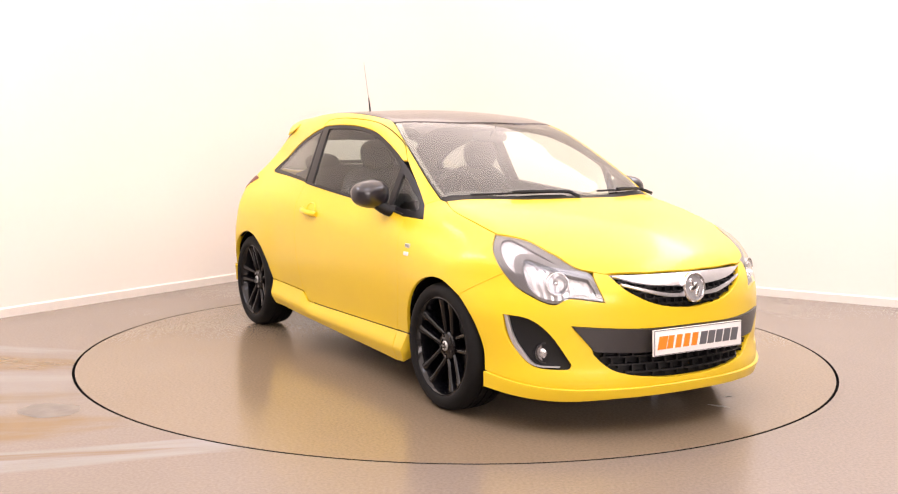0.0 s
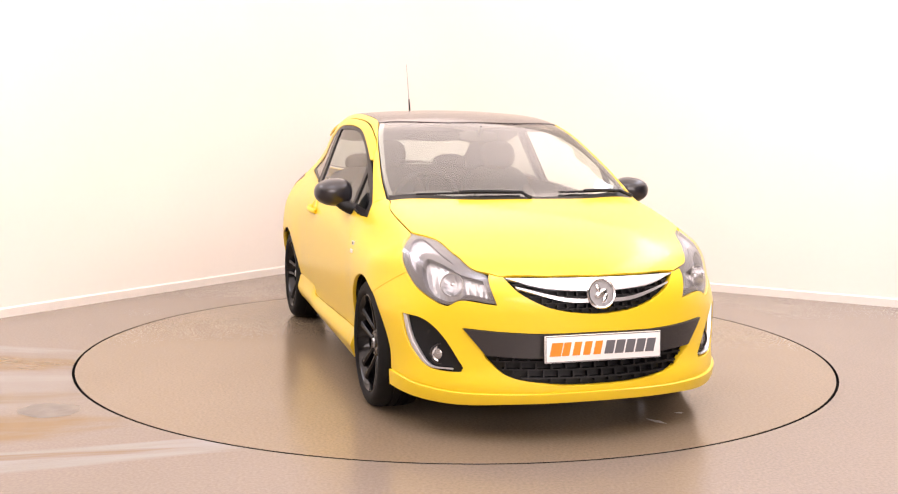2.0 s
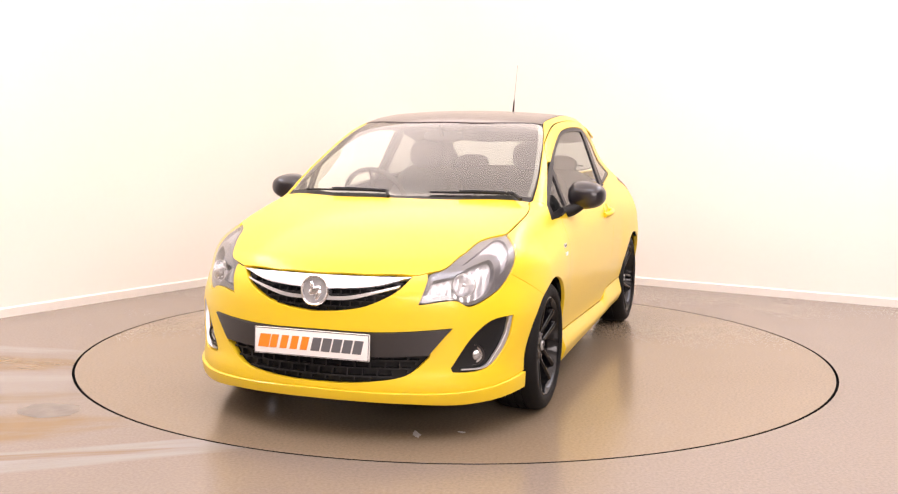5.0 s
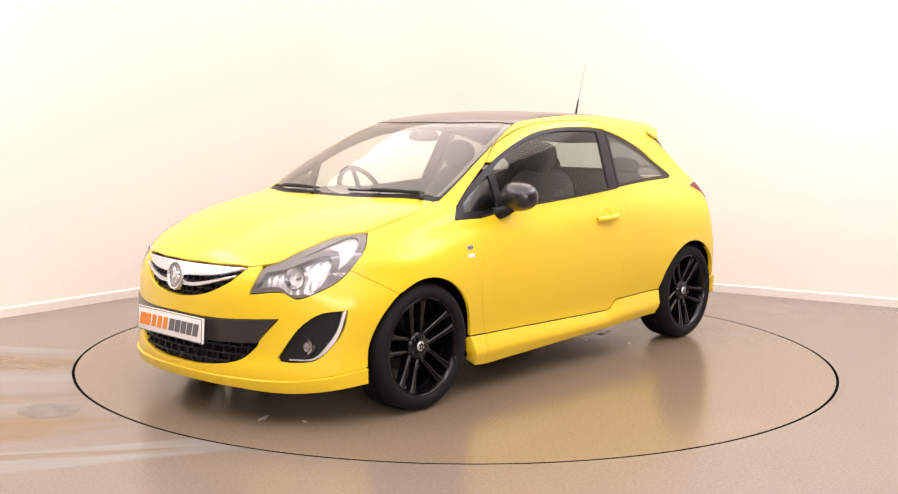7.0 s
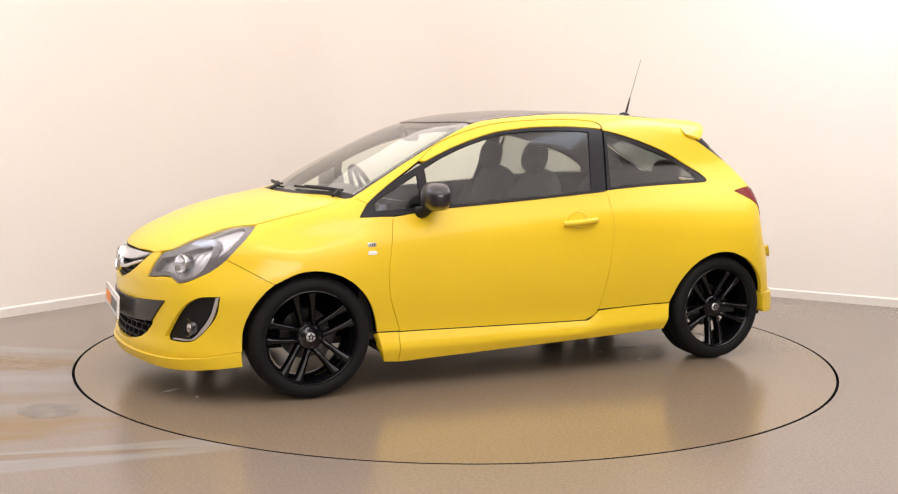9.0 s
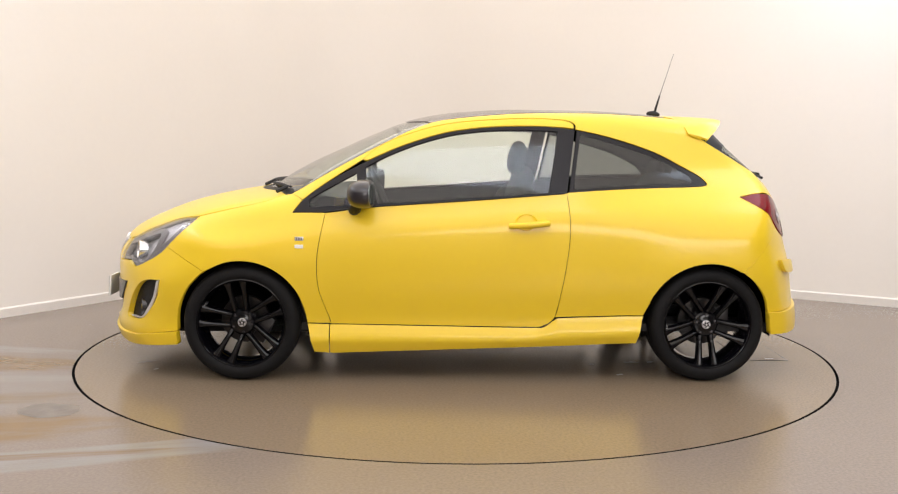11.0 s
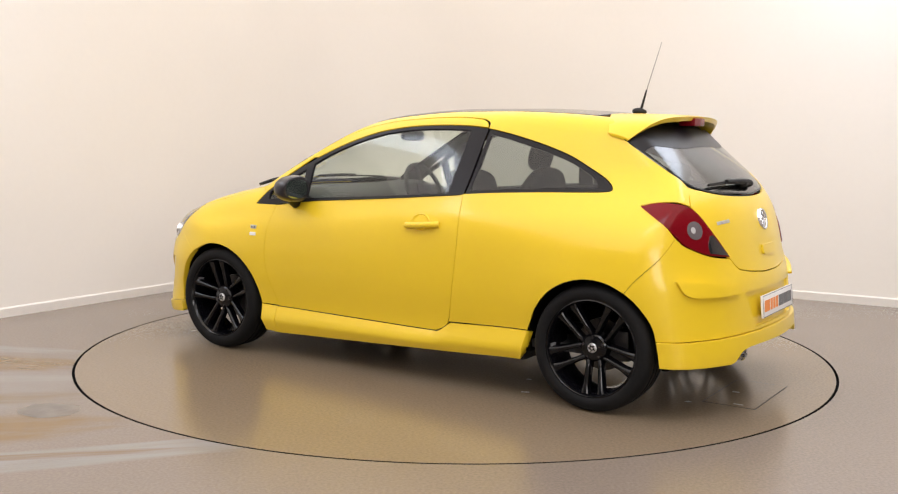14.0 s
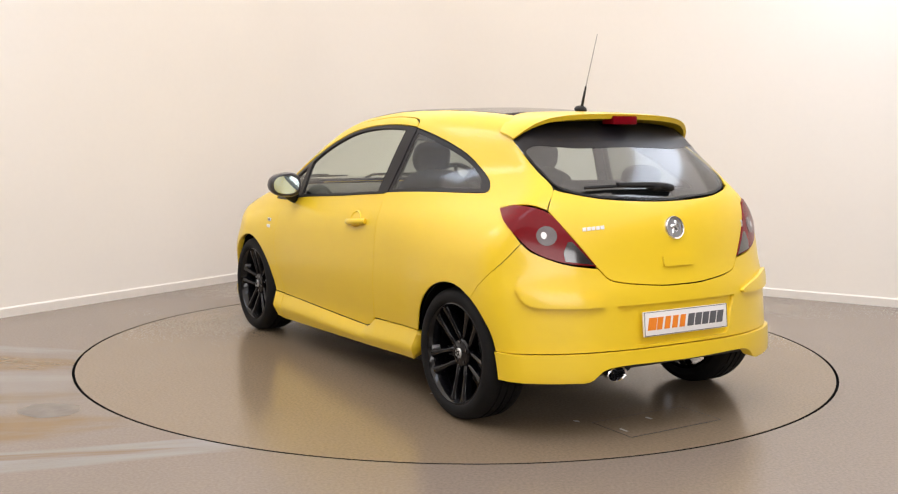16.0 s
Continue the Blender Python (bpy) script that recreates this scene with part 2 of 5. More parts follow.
def table(xs, ys, soft):
    """A smooth curve through pairs, as a dense table."""
    xs, ys = np.array(xs, float), np.array(ys, float)
    g = np.linspace(xs[0] - 0.3, xs[-1] + 0.3, 1200)
    d = np.diff(ys) / np.diff(xs)
    m = np.concatenate([[d[0]], np.where(d[1:] * d[:-1] > 0, 2 * d[1:] * d[:-1] / (d[1:] + d[:-1] + 1e-12), 0), [d[-1]]])
    i = np.clip(np.searchsorted(xs, g) - 1, 0, len(xs) - 2)
    h = xs[i + 1] - xs[i]
    u = (g - xs[i]) / h
    v = (2 * u**3 - 3 * u**2 + 1) * ys[i] + (u**3 - 2 * u**2 + u) * h * m[i] + (-2 * u**3 + 3 * u**2) * ys[i + 1] + (u**3 - u**2) * h * m[i + 1]
    v = np.where(g < xs[0], ys[0] + m[0] * (g - xs[0]), np.where(g > xs[-1], ys[-1] + m[-1] * (g - xs[-1]), v))
    n = max(1, int(3 * soft / (g[1] - g[0])))
    k = np.exp(-0.5 * (np.arange(-n, n + 1) * (g[1] - g[0]) / soft) ** 2)
    v2 = np.convolve(np.pad(v, n, mode="reflect", reflect_type="odd"), k / k.sum(), "valid")
    return lambda x: np.interp(x, g, v2)


TOP = table((-1.6, -1.4, -1.23, -0.96, -0.62, -0.27, 0.075, 0.25, 0.424, 0.6, 0.777, 0.92, 1.06, 1.165, 1.25, 1.35, 1.5, 1.68, 1.86, 1.95, 2.03, 2.1),
            (1.345, 1.402, 1.434, 1.461, 1.476, 1.477, 1.458, 1.434, 1.390, 1.320, 1.240, 1.174, 1.098, 1.03, 1.005, 0.987, 0.958, 0.91, 0.838, 0.793, 0.745, 0.69), 0.022)
SIDE = table((0.12, 0.25, 0.33, 0.42, 0.55, 0.68, 0.78, 0.86, 0.93, 1.0, 1.1, 1.2, 1.3, 1.37, 1.42, 1.48),
             (0.80, 0.812, 0.816, 0.832, 0.85, 0.856, 0.853, 0.840, 0.810, 0.782, 0.742, 0.703, 0.660, 0.624, 0.592, 0.53), 0.022)
NOSE = table((0.12, 0.2, 0.26, 0.32, 0.4, 0.5, 0.58, 0.64, 0.7, 0.75, 0.85, 1.0),
             (2.05, 2.09, 2.10, 2.085, 2.085, 2.085, 2.085, 2.075, 2.055, 2.035, 2.0, 1.95), 0.02)
TAIL = table((0.12, 0.2, 0.27, 0.4, 0.55, 0.62, 0.72, 0.85, 0.92, 0.98, 1.05, 1.32, 1.42, 1.5),
             (-1.88, -1.90, -1.92, -1.908, -1.89, -1.88, -1.85, -1.82, -1.80, -1.775, -1.73, -1.44, -1.345, -1.27), 0.02)


def step(x, a, b):
    u = np.clip((x - a) / (b - a), 0, 1)
    return u * u * (3 - 2 * u)


def smax(a, b, k):
    h = np.maximum(k - np.abs(a - b), 0) / k
    return np.maximum(a, b) + h * h * k / 4


def shell(x, y, z):
    """Below zero inside the car, above zero outside, in metres or nearly so."""
    y = np.abs(y)
    bow = 0.20 + 0.16 * step(x, 0.3, 0.9) - 0.30 * step(-x, -0.1, 0.5)
    crown = 0.085 - 0.035 * step(x, 0.3, 0.8) + 0.02 * step(x, 1.1, 1.6)
    top = (z - TOP(x + bow * y * y) + crown * y * y) / (1 + 0.22 * step(x, 0.1, 0.5) * step(-x, -1.15, -0.95))
    rear = step(-x, 0.25, 1.65) * 0.19 * step(z, 0.76, 1.19)
    flare = 0.02 * (np.exp(-((x - 1.27) / 0.40) ** 4) + np.exp(-((x + 1.256) / 0.36) ** 4)) * step(-z, -0.85, -0.6)
    lean = z + (0.075 * np.clip(x, -1.5, 1.3) + 0.09 * step(x, 0.95, 1.5)) * step(z, 0.55, 0.88)
    side = y - (SIDE(lean) - rear + flare - 0.03 * step(x, 1.3, 2.0) - 0.005 * step(-x, 1.3, 2.0))
    k = 0.42 * y**2 + (0.48 + 0.27 * step(z, 0.50, 0.70)) * y**6
    nose = (x - NOSE(z) + k) / (1 + 0.9 * y * y)
    tail = (TAIL(z) + 0.28 * y**2 + 0.24 * y**6 - x) / ((1 + 0.8 * y * y) * (1 + 0.4 * step(z, 0.98, 1.1)))
    f = smax(top, side, 0.10 - 0.02 * step(-x, -0.8, -0.3))
    f = smax(f, nose, 0.07)
    return smax(f, tail, 0.05)


def rays(mode, uv):
    """Origins and ways for places (u, v). flank: x and an angle round the car's long axis; front, back: an angle in plan and z."""
    u, v = uv[:, 0], uv[:, 1]
    n = np.zeros_like(u)
    if mode == "flank":
        o = np.stack([u, n, n + 0.6], 1)
        d = np.stack([n, np.cos(v), np.sin(v)], 1)
    else:
        s = 1 if mode == "front" else -1
        o = np.stack([n + 1.2 * s, n, v], 1)
        d = np.stack([s * np.cos(u), np.sin(u), n], 1)
    return o, d


def to_uv(mode, pts):
    """From (x, y, z) near the skin to (u, v): the point is first drawn onto the skin."""
    p = np.array([q[:3] for q in pts], float)
    for _ in range(5):
        p = p - np.clip(shell(p[:, 0], p[:, 1], p[:, 2]), -0.05, 0.05)[:, None] * slope(p) * 0.9
    if mode == "flank":
        r = np.stack([p[:, 0], np.arctan2(p[:, 2] - 0.6, p[:, 1])], 1)
    else:
        s = 1 if mode == "front" else -1
        r = np.stack([np.arctan2(p[:, 1], (p[:, 0] - 1.2 * s) * s), p[:, 2]], 1)
    return r


def cast(mode, uv, off=0.0):
    o, d = rays(mode, uv)
    a, b = np.full(len(uv), 0.02), np.full(len(uv), 1.35)
    off = np.broadcast_to(off, a.shape)
    for _ in range(36):
        m = (a + b) / 2
        q = o + d * m[:, None]
        out = shell(q[:, 0], q[:, 1], q[:, 2]) > off
        b = np.where(out, m, b)
        a = np.where(out, a, m)
    return o + d * a[:, None]


def slope(p):
    e = 0.004
    g = np.stack([shell(p[:, 0] + e * (i == 0), p[:, 1] + e * (i == 1), p[:, 2] + e * (i == 2)) - shell(p[:, 0] - e * (i == 0), p[:, 1] - e * (i == 1), p[:, 2] - e * (i == 2)) for i in range(3)], 1)
    return g / np.maximum(np.linalg.norm(g, axis=1, keepdims=True), 1e-9)


def side_y(x, z):
    """The skin's half width at (x, z)."""
    a, b = np.full(1, 0.05), np.full(1, 1.2)
    for _ in range(36):
        m = (a + b) / 2
        out = shell(np.array([x]), m, np.array([z])) > 0
        b, a = np.where(out, m, b), np.where(out, a, m)
    return float(a[0])


def S(*pairs):
    """Points (x, z) of the flank as (x, y, z)."""
    return [(p[0], side_y(p[0], p[1]), p[1], *p[2:]) for p in pairs]


def mirrored(pts):
    """A half outline from the middle line round to the middle line, closed by its mirror image."""
    return pts + [(p[0], -p[1], *p[2:]) for p in reversed(pts) if abs(p[1]) > 1e-4]


def SILL(p):
    """The side skirt's relief: a sloping ledge out to a crease, then back under."""
    top = np.interp(p[:, 0], (-0.9, -0.45, -0.33, 0.9), (0.358, 0.343, 0.290, 0.310))
    crease = np.interp(p[:, 0], (-0.9, -0.45, -0.2, 0.9), (0.285, 0.262, 0.247, 0.242))
    low = np.interp(p[:, 0], (-0.87, -0.4, 0.76), (0.215, 0.195, 0.155))
    up = np.clip((top - p[:, 2]) / (top - crease), 0, 1)
    down = np.clip((crease - p[:, 2]) / (crease - low), 0, 1)
    return 0.003 + 0.035 * up - 0.024 * down


AXIS = (0.0797, -0.022)       # where the turntable's axis meets the car's floor


def panel(name, mode, pts, material, parent, label="", off=0.0, holes=(), depth=0.018, gap=0.0013, grid=0.03, flip=False, n=6, back=True):
    """A piece of the car's skin: the outline pts (x, y, z near the skin), laid on the form at height off, with a turned-in rim."""
    sc = np.array((1.0, 0.75) if mode == "flank" else (0.8, 1.0))

    def loop(q):
        uv = to_uv(mode, q) * sc
        return smooth_path([(*a, *b[3:]) for a, b in zip(uv, q)], n)

    outer = loop(pts)
    inner = [loop(h) for h in holes]
    if gap:
        c = np.roll(outer, -1, 0) - np.roll(outer, 1, 0)
        nrm = np.stack([-c[:, 1], c[:, 0]], 1) / (np.linalg.norm(c, axis=1, keepdims=True) + 1e-9)
        area2 = np.sum(outer[:, 0] * np.roll(outer[:, 1], -1) - np.roll(outer[:, 0], -1) * outer[:, 1])
        outer = outer + nrm * gap * (1 if area2 > 0 else -1)
    loops = [outer] + inner
    lo, hi = outer.min(0), outer.max(0)
    gx, gy = np.meshgrid(np.arange(lo[0] + grid / 2, hi[0], grid), np.arange(lo[1] + grid / 2, hi[1], grid))
    gx[1::2] += grid / 2
    pts2 = np.stack([gx.ravel(), gy.ravel()], 1)
    keep = inside(outer, pts2)
    for h in inner:
        keep &= ~inside(h, pts2)
    rim = np.concatenate(loops)
    pts2 = pts2[keep]
    if len(pts2):
        near = np.array([np.min(np.sum((rim - q) ** 2, 1)) for q in pts2])
        pts2 = pts2[near > (grid * 0.45) ** 2]
    verts = np.concatenate([rim, pts2])
    edges, s = [], 0
    for l in loops:
        edges += [(s + i, s + (i + 1) % len(l)) for i in range(len(l))]
        s += len(l)
    v2, e2, f2, ov, _, _ = geometry.delaunay_2d_cdt([Vector(v) for v in verts], edges, [], 0, 1e-6)
    v2 = np.array([tuple(v) for v in v2])
    tri = np.array([list(f) for f in f2])
    mid = v2[tri].mean(1)
    ok = inside(outer, mid)
    for h in inner:
        ok &= ~inside(h, mid)
    tri = tri[ok]
    uv = v2 / sc
    shaped = off is SILL
    if shaped:
        off = SILL(cast(mode, uv, 0.0))
    P = cast(mode, uv, off)
    N = slope(P)
    a, b, c = P[tri[:, 0]], P[tri[:, 1]], P[tri[:, 2]]
    wrong = np.einsum("ij,ij->i", np.cross(b - a, c - a), N[tri[:, 0]]) < 0
    tri[wrong] = tri[wrong][:, ::-1]
    if shaped:
        M = np.zeros_like(P)
        for k in range(3):
            np.add.at(M, tri[:, k], np.cross(P[tri[:, 1]] - P[tri[:, 0]], P[tri[:, 2]] - P[tri[:, 0]]))
        N = M / np.maximum(np.linalg.norm(M, axis=1, keepdims=True), 1e-12)
    V, NN, F = [P], [N], [tuple(t) for t in tri]
    count = len(P)
    if depth:
        used = {}
        for t in F:
            for i in range(3):
                used[(t[i], t[(i + 1) % 3])] = 1
        border = [e for e in used if (e[1], e[0]) not in used]
        ids = sorted({i for e in border for i in e})
        deep = P[ids] - N[ids] * depth
        at = {v: count + len(ids) + k for k, v in enumerate(ids)}
        top = {v: count + k for k, v in enumerate(ids)}
        mids = P[ids] - N[ids] * min(0.0025, depth / 3)
        V += [mids, deep]
        F2 = []
        for i, j in border:
            F2 += [(j, i, top[i], top[j]), (top[j], top[i], at[i], at[j])]
        outw = np.zeros((len(ids), 3))
        idx = {v: k for k, v in enumerate(ids)}
        for i, j in border:
            w = np.cross(P[j] - P[i], N[i])
            outw[idx[i]] += w
            outw[idx[j]] += w
        outw /= np.maximum(np.linalg.norm(outw, axis=1, keepdims=True), 1e-9)
        NN += [(outw + N[ids] * 0.5), outw]
        F += F2
    V, NN = np.concatenate(V), np.concatenate(NN)
    NN /= np.maximum(np.linalg.norm(NN, axis=1, keepdims=True), 1e-9)
    V = V - np.array([AXIS[0], AXIS[1], 0])
    if flip:
        V = V * np.array([1, -1, 1]) - np.array([0, 2 * AXIS[1], 0])
        NN = NN * np.array([1, -1, 1])
        F = [tuple(reversed(f)) for f in F]
    return mesh_ob(name, V, F, material, parent, label, normals=NN)

# ---------------------------------------------------------------- the room
CORNER = Vector((-0.95, 4.27))
LEFT_WAY, RIGHT_WAY = Vector((-0.548, -0.836)), Vector((0.866, -0.5))


def wall_line(out):
    """The two back walls with the rounded corner between them, and the walls that close the room, in plan."""
    r = 1.15
    a, b = CORNER + LEFT_WAY * r, CORNER + RIGHT_WAY * r
    pts = [CORNER + LEFT_WAY * 16]
    for i in range(13):
        u = i / 12
        pts.append(a * (1 - u) ** 2 + CORNER * 2 * u * (1 - u) + b * u * u)
    pts.append(CORNER + RIGHT_WAY * 13)
    res = []
    for i, p in enumerate(pts):
        d = (pts[min(i + 1, len(pts) - 1)] - pts[max(i - 1, 0)]).normalized()
        res.append(p + Vector((-d.y, d.x)) * out)
    return res


def strip(name, inner, outer, z0, z1, material, label, lip=0.0):
    bm = bmesh.new()
    rows = []
    for p, q in zip(inner, outer):
        rows.append([bm.verts.new((p.x, p.y, z0)), bm.verts.new((p.x, p.y, z1 - lip)), bm.verts.new((p.x + (q.x - p.x) * 0.6, p.y + (q.y - p.y) * 0.6, z1)), bm.verts.new((q.x, q.y, z1)), bm.verts.new((q.x, q.y, z0))])
    for a, b in zip(rows, rows[1:]):
        for i in range(5):
            bm.faces.new((a[i], a[(i + 1) % 5], b[(i + 1) % 5], b[i]))
    bm.faces.new(rows[0])
    bm.faces.new(rows[-1][::-1])
    bmesh.ops.recalc_face_normals(bm, faces=bm.faces)
    ob = part(name, bm, material, None, label)
    return tagged(ob, kind="structure")


strip("wall_north", wall_line(0), wall_line(0.15), 0, CEILING, WALL, "cream painted studio wall with a rounded corner")
strip("baseboard", wall_line(-0.016), wall_line(-0.001), 0, 0.072, SKIRT, "low white painted skirting board", 0.01)
bm = bmesh.new()
box(bm, -11, 11.6, -9.35, -9.2, 0, CEILING)
tagged(part("wall_south", bm, WALL, None, "plain cream painted studio wall", False), kind="structure")
bm = bmesh.new()
box(bm, -11, 11.6, -9.3, 5.2, CEILING, CEILING + 0.15)
tagged(part("ceiling", bm, WALL, None, "plain cream ceiling", False), kind="structure")

TABLE_R, GAP = 2.240, 0.0155
bm = bmesh.new()
ring = [Vector(((TABLE_R + GAP / 2) * math.cos(a), (TABLE_R + GAP / 2) * math.sin(a), 0)) for a in np.linspace(0, 2 * math.pi, 161)[:-1]]
outer = [Vector((c * 14, s * 14, 0)) for c, s in ((math.cos(a), math.sin(a)) for a in np.linspace(0, 2 * math.pi, 161)[:-1])]
a = [bm.verts.new(v) for v in ring]
b = [bm.verts.new(v) for v in outer]
c = [bm.verts.new(v - Vector((0, 0, 0.05))) for v in ring]
for i in range(160):
    j = (i + 1) % 160
    bm.faces.new((a[i], b[i], b[j], a[j]))
    bm.faces.new((c[i], a[i], a[j], c[j]))
bm.faces.new(c)
tagged(part("floor", bm, FLOOR, None, "brown polished painted concrete floor with worn stains"), kind="structure")

# an old filled hole beside the turntable
bm = bmesh.new()
rng = random.Random(4)
rim = [(0.11 + 0.025 * rng.random()) for _ in range(20)]
low = [bm.verts.new((-1.93 + 1.25 * r * math.cos(i * math.pi / 10), -1.53 + r * math.sin(i * math.pi / 10), 0.0004)) for i, r in enumerate(rim)]
high = [bm.verts.new((-1.93 + 1.15 * r * math.cos(i * math.pi / 10), -1.53 + 0.9 * r * math.sin(i * math.pi / 10), 0.0022)) for i, r in enumerate(rim)]
for i in range(20):
    bm.faces.new((low[i], low[(i + 1) % 20], high[(i + 1) % 20], high[i]))
bm.faces.new(high)
tagged(part("floor_patch", bm, mat("patch_mortar", (0.225, 0.20, 0.178), 0.4, grain=0.8, grain_scale=14, stain=0.7, stain_scale=6, stain_colour=(0.185, 0.155, 0.125), bump=0.8, bump_scale=30), None, "pale mortar patch set in the concrete floor"), kind="structure")

turntable = tagged(new("turntable"), "round flush brown concrete turntable under the car", "turntable")
bm = bmesh.new()
lathe(bm, [(0.0005, 0.0), (1.0, 0.0), (TABLE_R - GAP / 2 - 0.0006, 0.0), (TABLE_R - GAP / 2, -0.0006), (TABLE_R - GAP / 2, -0.045)], steps=160)
bmesh.ops.recalc_face_normals(bm, faces=bm.faces)
part("disc", bm, DISC, turntable)
# Black ring lining the slot: the gap's shade put in as colour.
bm = bmesh.new()
lathe(bm, [(TABLE_R - GAP / 2 + 0.0006, -0.0008), (TABLE_R - GAP / 2 + 0.0012, -0.03), (TABLE_R + GAP / 2 - 0.0012, -0.03), (TABLE_R + GAP / 2 - 0.0008, -0.001)], steps=160)
bmesh.ops.recalc_face_normals(bm, faces=bm.faces)
part("edge_seal", bm, ARCH_BLACK, turntable, "black lining that stands in for shade in the gap round the disc")

# ---------------------------------------------------------------- the car
def cut(a, b, n=5):
    """Sharp points on the straight seam between two panels, its ends left out."""
    return [tuple(a[i] + (b[i] - a[i]) * k / (n + 1) for i in range(3)) + (1,) for k in range(1, n + 1)]


car = tagged(new("car"), "yellow three-door hatchback with black roof and wheels, parked on the turntable", "car")
arc = lambda cx, cz, r, angles: [(cx + r * math.cos(radians(a)), cz + r * math.sin(radians(a))) for a in angles]

half_bonnet = [(1.245, 0, 1.006), (1.205, 0.3, 1.0), (1.035, 0.678, 0.99, 1), (1.15, 0.706, 0.953), (1.35, 0.706, 0.915), (1.50, 0.693, 0.877, 1),
               (1.63, 0.612, 0.86), (1.75, 0.578, 0.817), (1.80, 0.56, 0.80), (1.88, 0.52, 0.75), (1.92, 0.465, 0.735), (1.955, 0.41, 0.726), (2.01, 0.2, 0.725), (2.029, 0, 0.725)]
bonnet = panel("bonnet", "flank", mirrored(half_bonnet), YELLOW, car, "smooth yellow painted bonnet")
roof = panel("roof", "flank", mirrored([(0.397, 0, 1.407), (0.38, 0.24, 1.405), (0.252, 0.556, 1.395, 1), (0.1, 0.545, 1.42), (-0.4, 0.527, 1.453), (-0.87, 0.479, 1.447), (-1.08, 0.453, 1.43, 1), (-1.10, 0, 1.45)]), ROOF, car, "glossy black roof panel", gap=0.001)
windscreen = panel("windscreen", "flank", mirrored([(1.203, 0, 1.028), (1.163, 0.3, 1.026), (0.985, 0.679, 1.018, 1), (0.645, 0.645, 1.21), (0.262, 0.556, 1.392, 1), (0.385, 0.24, 1.403), (0.402, 0, 1.406)]), SCREEN, car, "clear windscreen glass", off=-0.004, depth=0)

ARCH_F = S((1.449, 0.592, 1))
ARCH_R = S((-1.434, 0.601, 1))
CUT_F = cut((1.661, 0.762, 0.713), ARCH_F[0])
CUT_R = cut((-1.625, 0.735, 0.858), (-1.60, 0.785, 0.798), 2) + [(-1.60, 0.785, 0.798, 1)] + cut((-1.60, 0.785, 0.798), ARCH_R[0])
half_bumper = [(2.03, 0, 0.722), (1.955, 0.412, 0.722), (1.925, 0.462, 0.731, 1), (1.943, 0.470, 0.706), (1.991, 0.445, 0.602, 1), (1.91, 0.575, 0.617), (1.86, 0.637, 0.588), (1.76, 0.715, 0.635), (1.70, 0.745, 0.675), (1.661, 0.762, 0.713, 1)] + CUT_F \
    + S((1.449, 0.592, 1), *arc(1.256, 0.305, 0.345, (48, 34, 20, 8)), (1.60, 0.265, 1)) + [(1.87, 0.64, 0.225), (2.035, 0.37, 0.222), (2.096, 0, 0.231)]
grille_hole = mirrored([(2.029, 0, 0.7205), (1.956, 0.408, 0.718, 1), (2.025, 0.337, 0.645), (2.068, 0.195, 0.584), (2.085, 0, 0.562)])
intake_hole = mirrored([(2.085, 0, 0.487), (2.05, 0.296, 0.484), (1.918, 0.577, 0.50, 1), (1.97, 0.50, 0.40), (1.977, 0.485, 0.366), (2.023, 0.396, 0.295), (2.081, 0.196, 0.26), (2.098, 0, 0.254)])
fog_hole = [(1.685, 0.767, 0.535, 1), (1.788, 0.702, 0.522), (1.862, 0.640, 0.455), (1.924, 0.569, 0.324, 1), (1.916, 0.584, 0.303), (1.81, 0.688, 0.308), (1.742, 0.737, 0.38), (1.70, 0.757, 0.45)]
flipped = lambda pts: [(p[0], -p[1], *p[2:]) for p in pts]
front_bumper = panel("front_bumper", "front", mirrored(half_bumper), YELLOW, car, "yellow front bumper", holes=(grille_hole, intake_hole, fog_hole, flipped(fog_hole)), depth=0.035)
panel("bumper_lip", "front", mirrored([(2.096, 0, 0.229), (2.035, 0.37, 0.22), (1.87, 0.64, 0.223)] + S((1.60, 0.262, 1), (1.595, 0.19, 1)) + [(1.87, 0.62, 0.165), (2.03, 0.37, 0.17), (2.09, 0, 0.18)]), YELLOW, front_bumper, off=0.014, depth=0.05)

half_tailgate = [(-1.741, 0, 1.03), (-1.703, 0.317, 1.043), (-1.63, 0.504, 1.074), (-1.605, 0.545, 1.09, 1), (-1.646, 0.607, 1.0, 1), (-1.727, 0.529, 0.88), (-1.786, 0.435, 0.752, 1), (-1.815, 0.369, 0.695), (-1.86, 0.15, 0.668), (-1.868, 0, 0.665)]
tailgate = panel("tailgate", "back", mirrored(half_tailgate), YELLOW, car, "yellow tailgate")
half_rear = [(-1.868, 0, 0.661), (-1.86, 0.15, 0.664), (-1.815, 0.371, 0.691), (-1.786, 0.437, 0.748, 1), (-1.734, 0.579, 0.77), (-1.663, 0.697, 0.818), (-1.625, 0.735, 0.858, 1)] + CUT_R \
    + S((-1.434, 0.601, 1), *arc(-1.256, 0.305, 0.345, (132, 145, 155)), (-1.585, 0.385, 1)) + [(-1.795, 0.57, 0.387), (-1.927, 0.084, 0.4), (-1.93, 0, 0.4)]
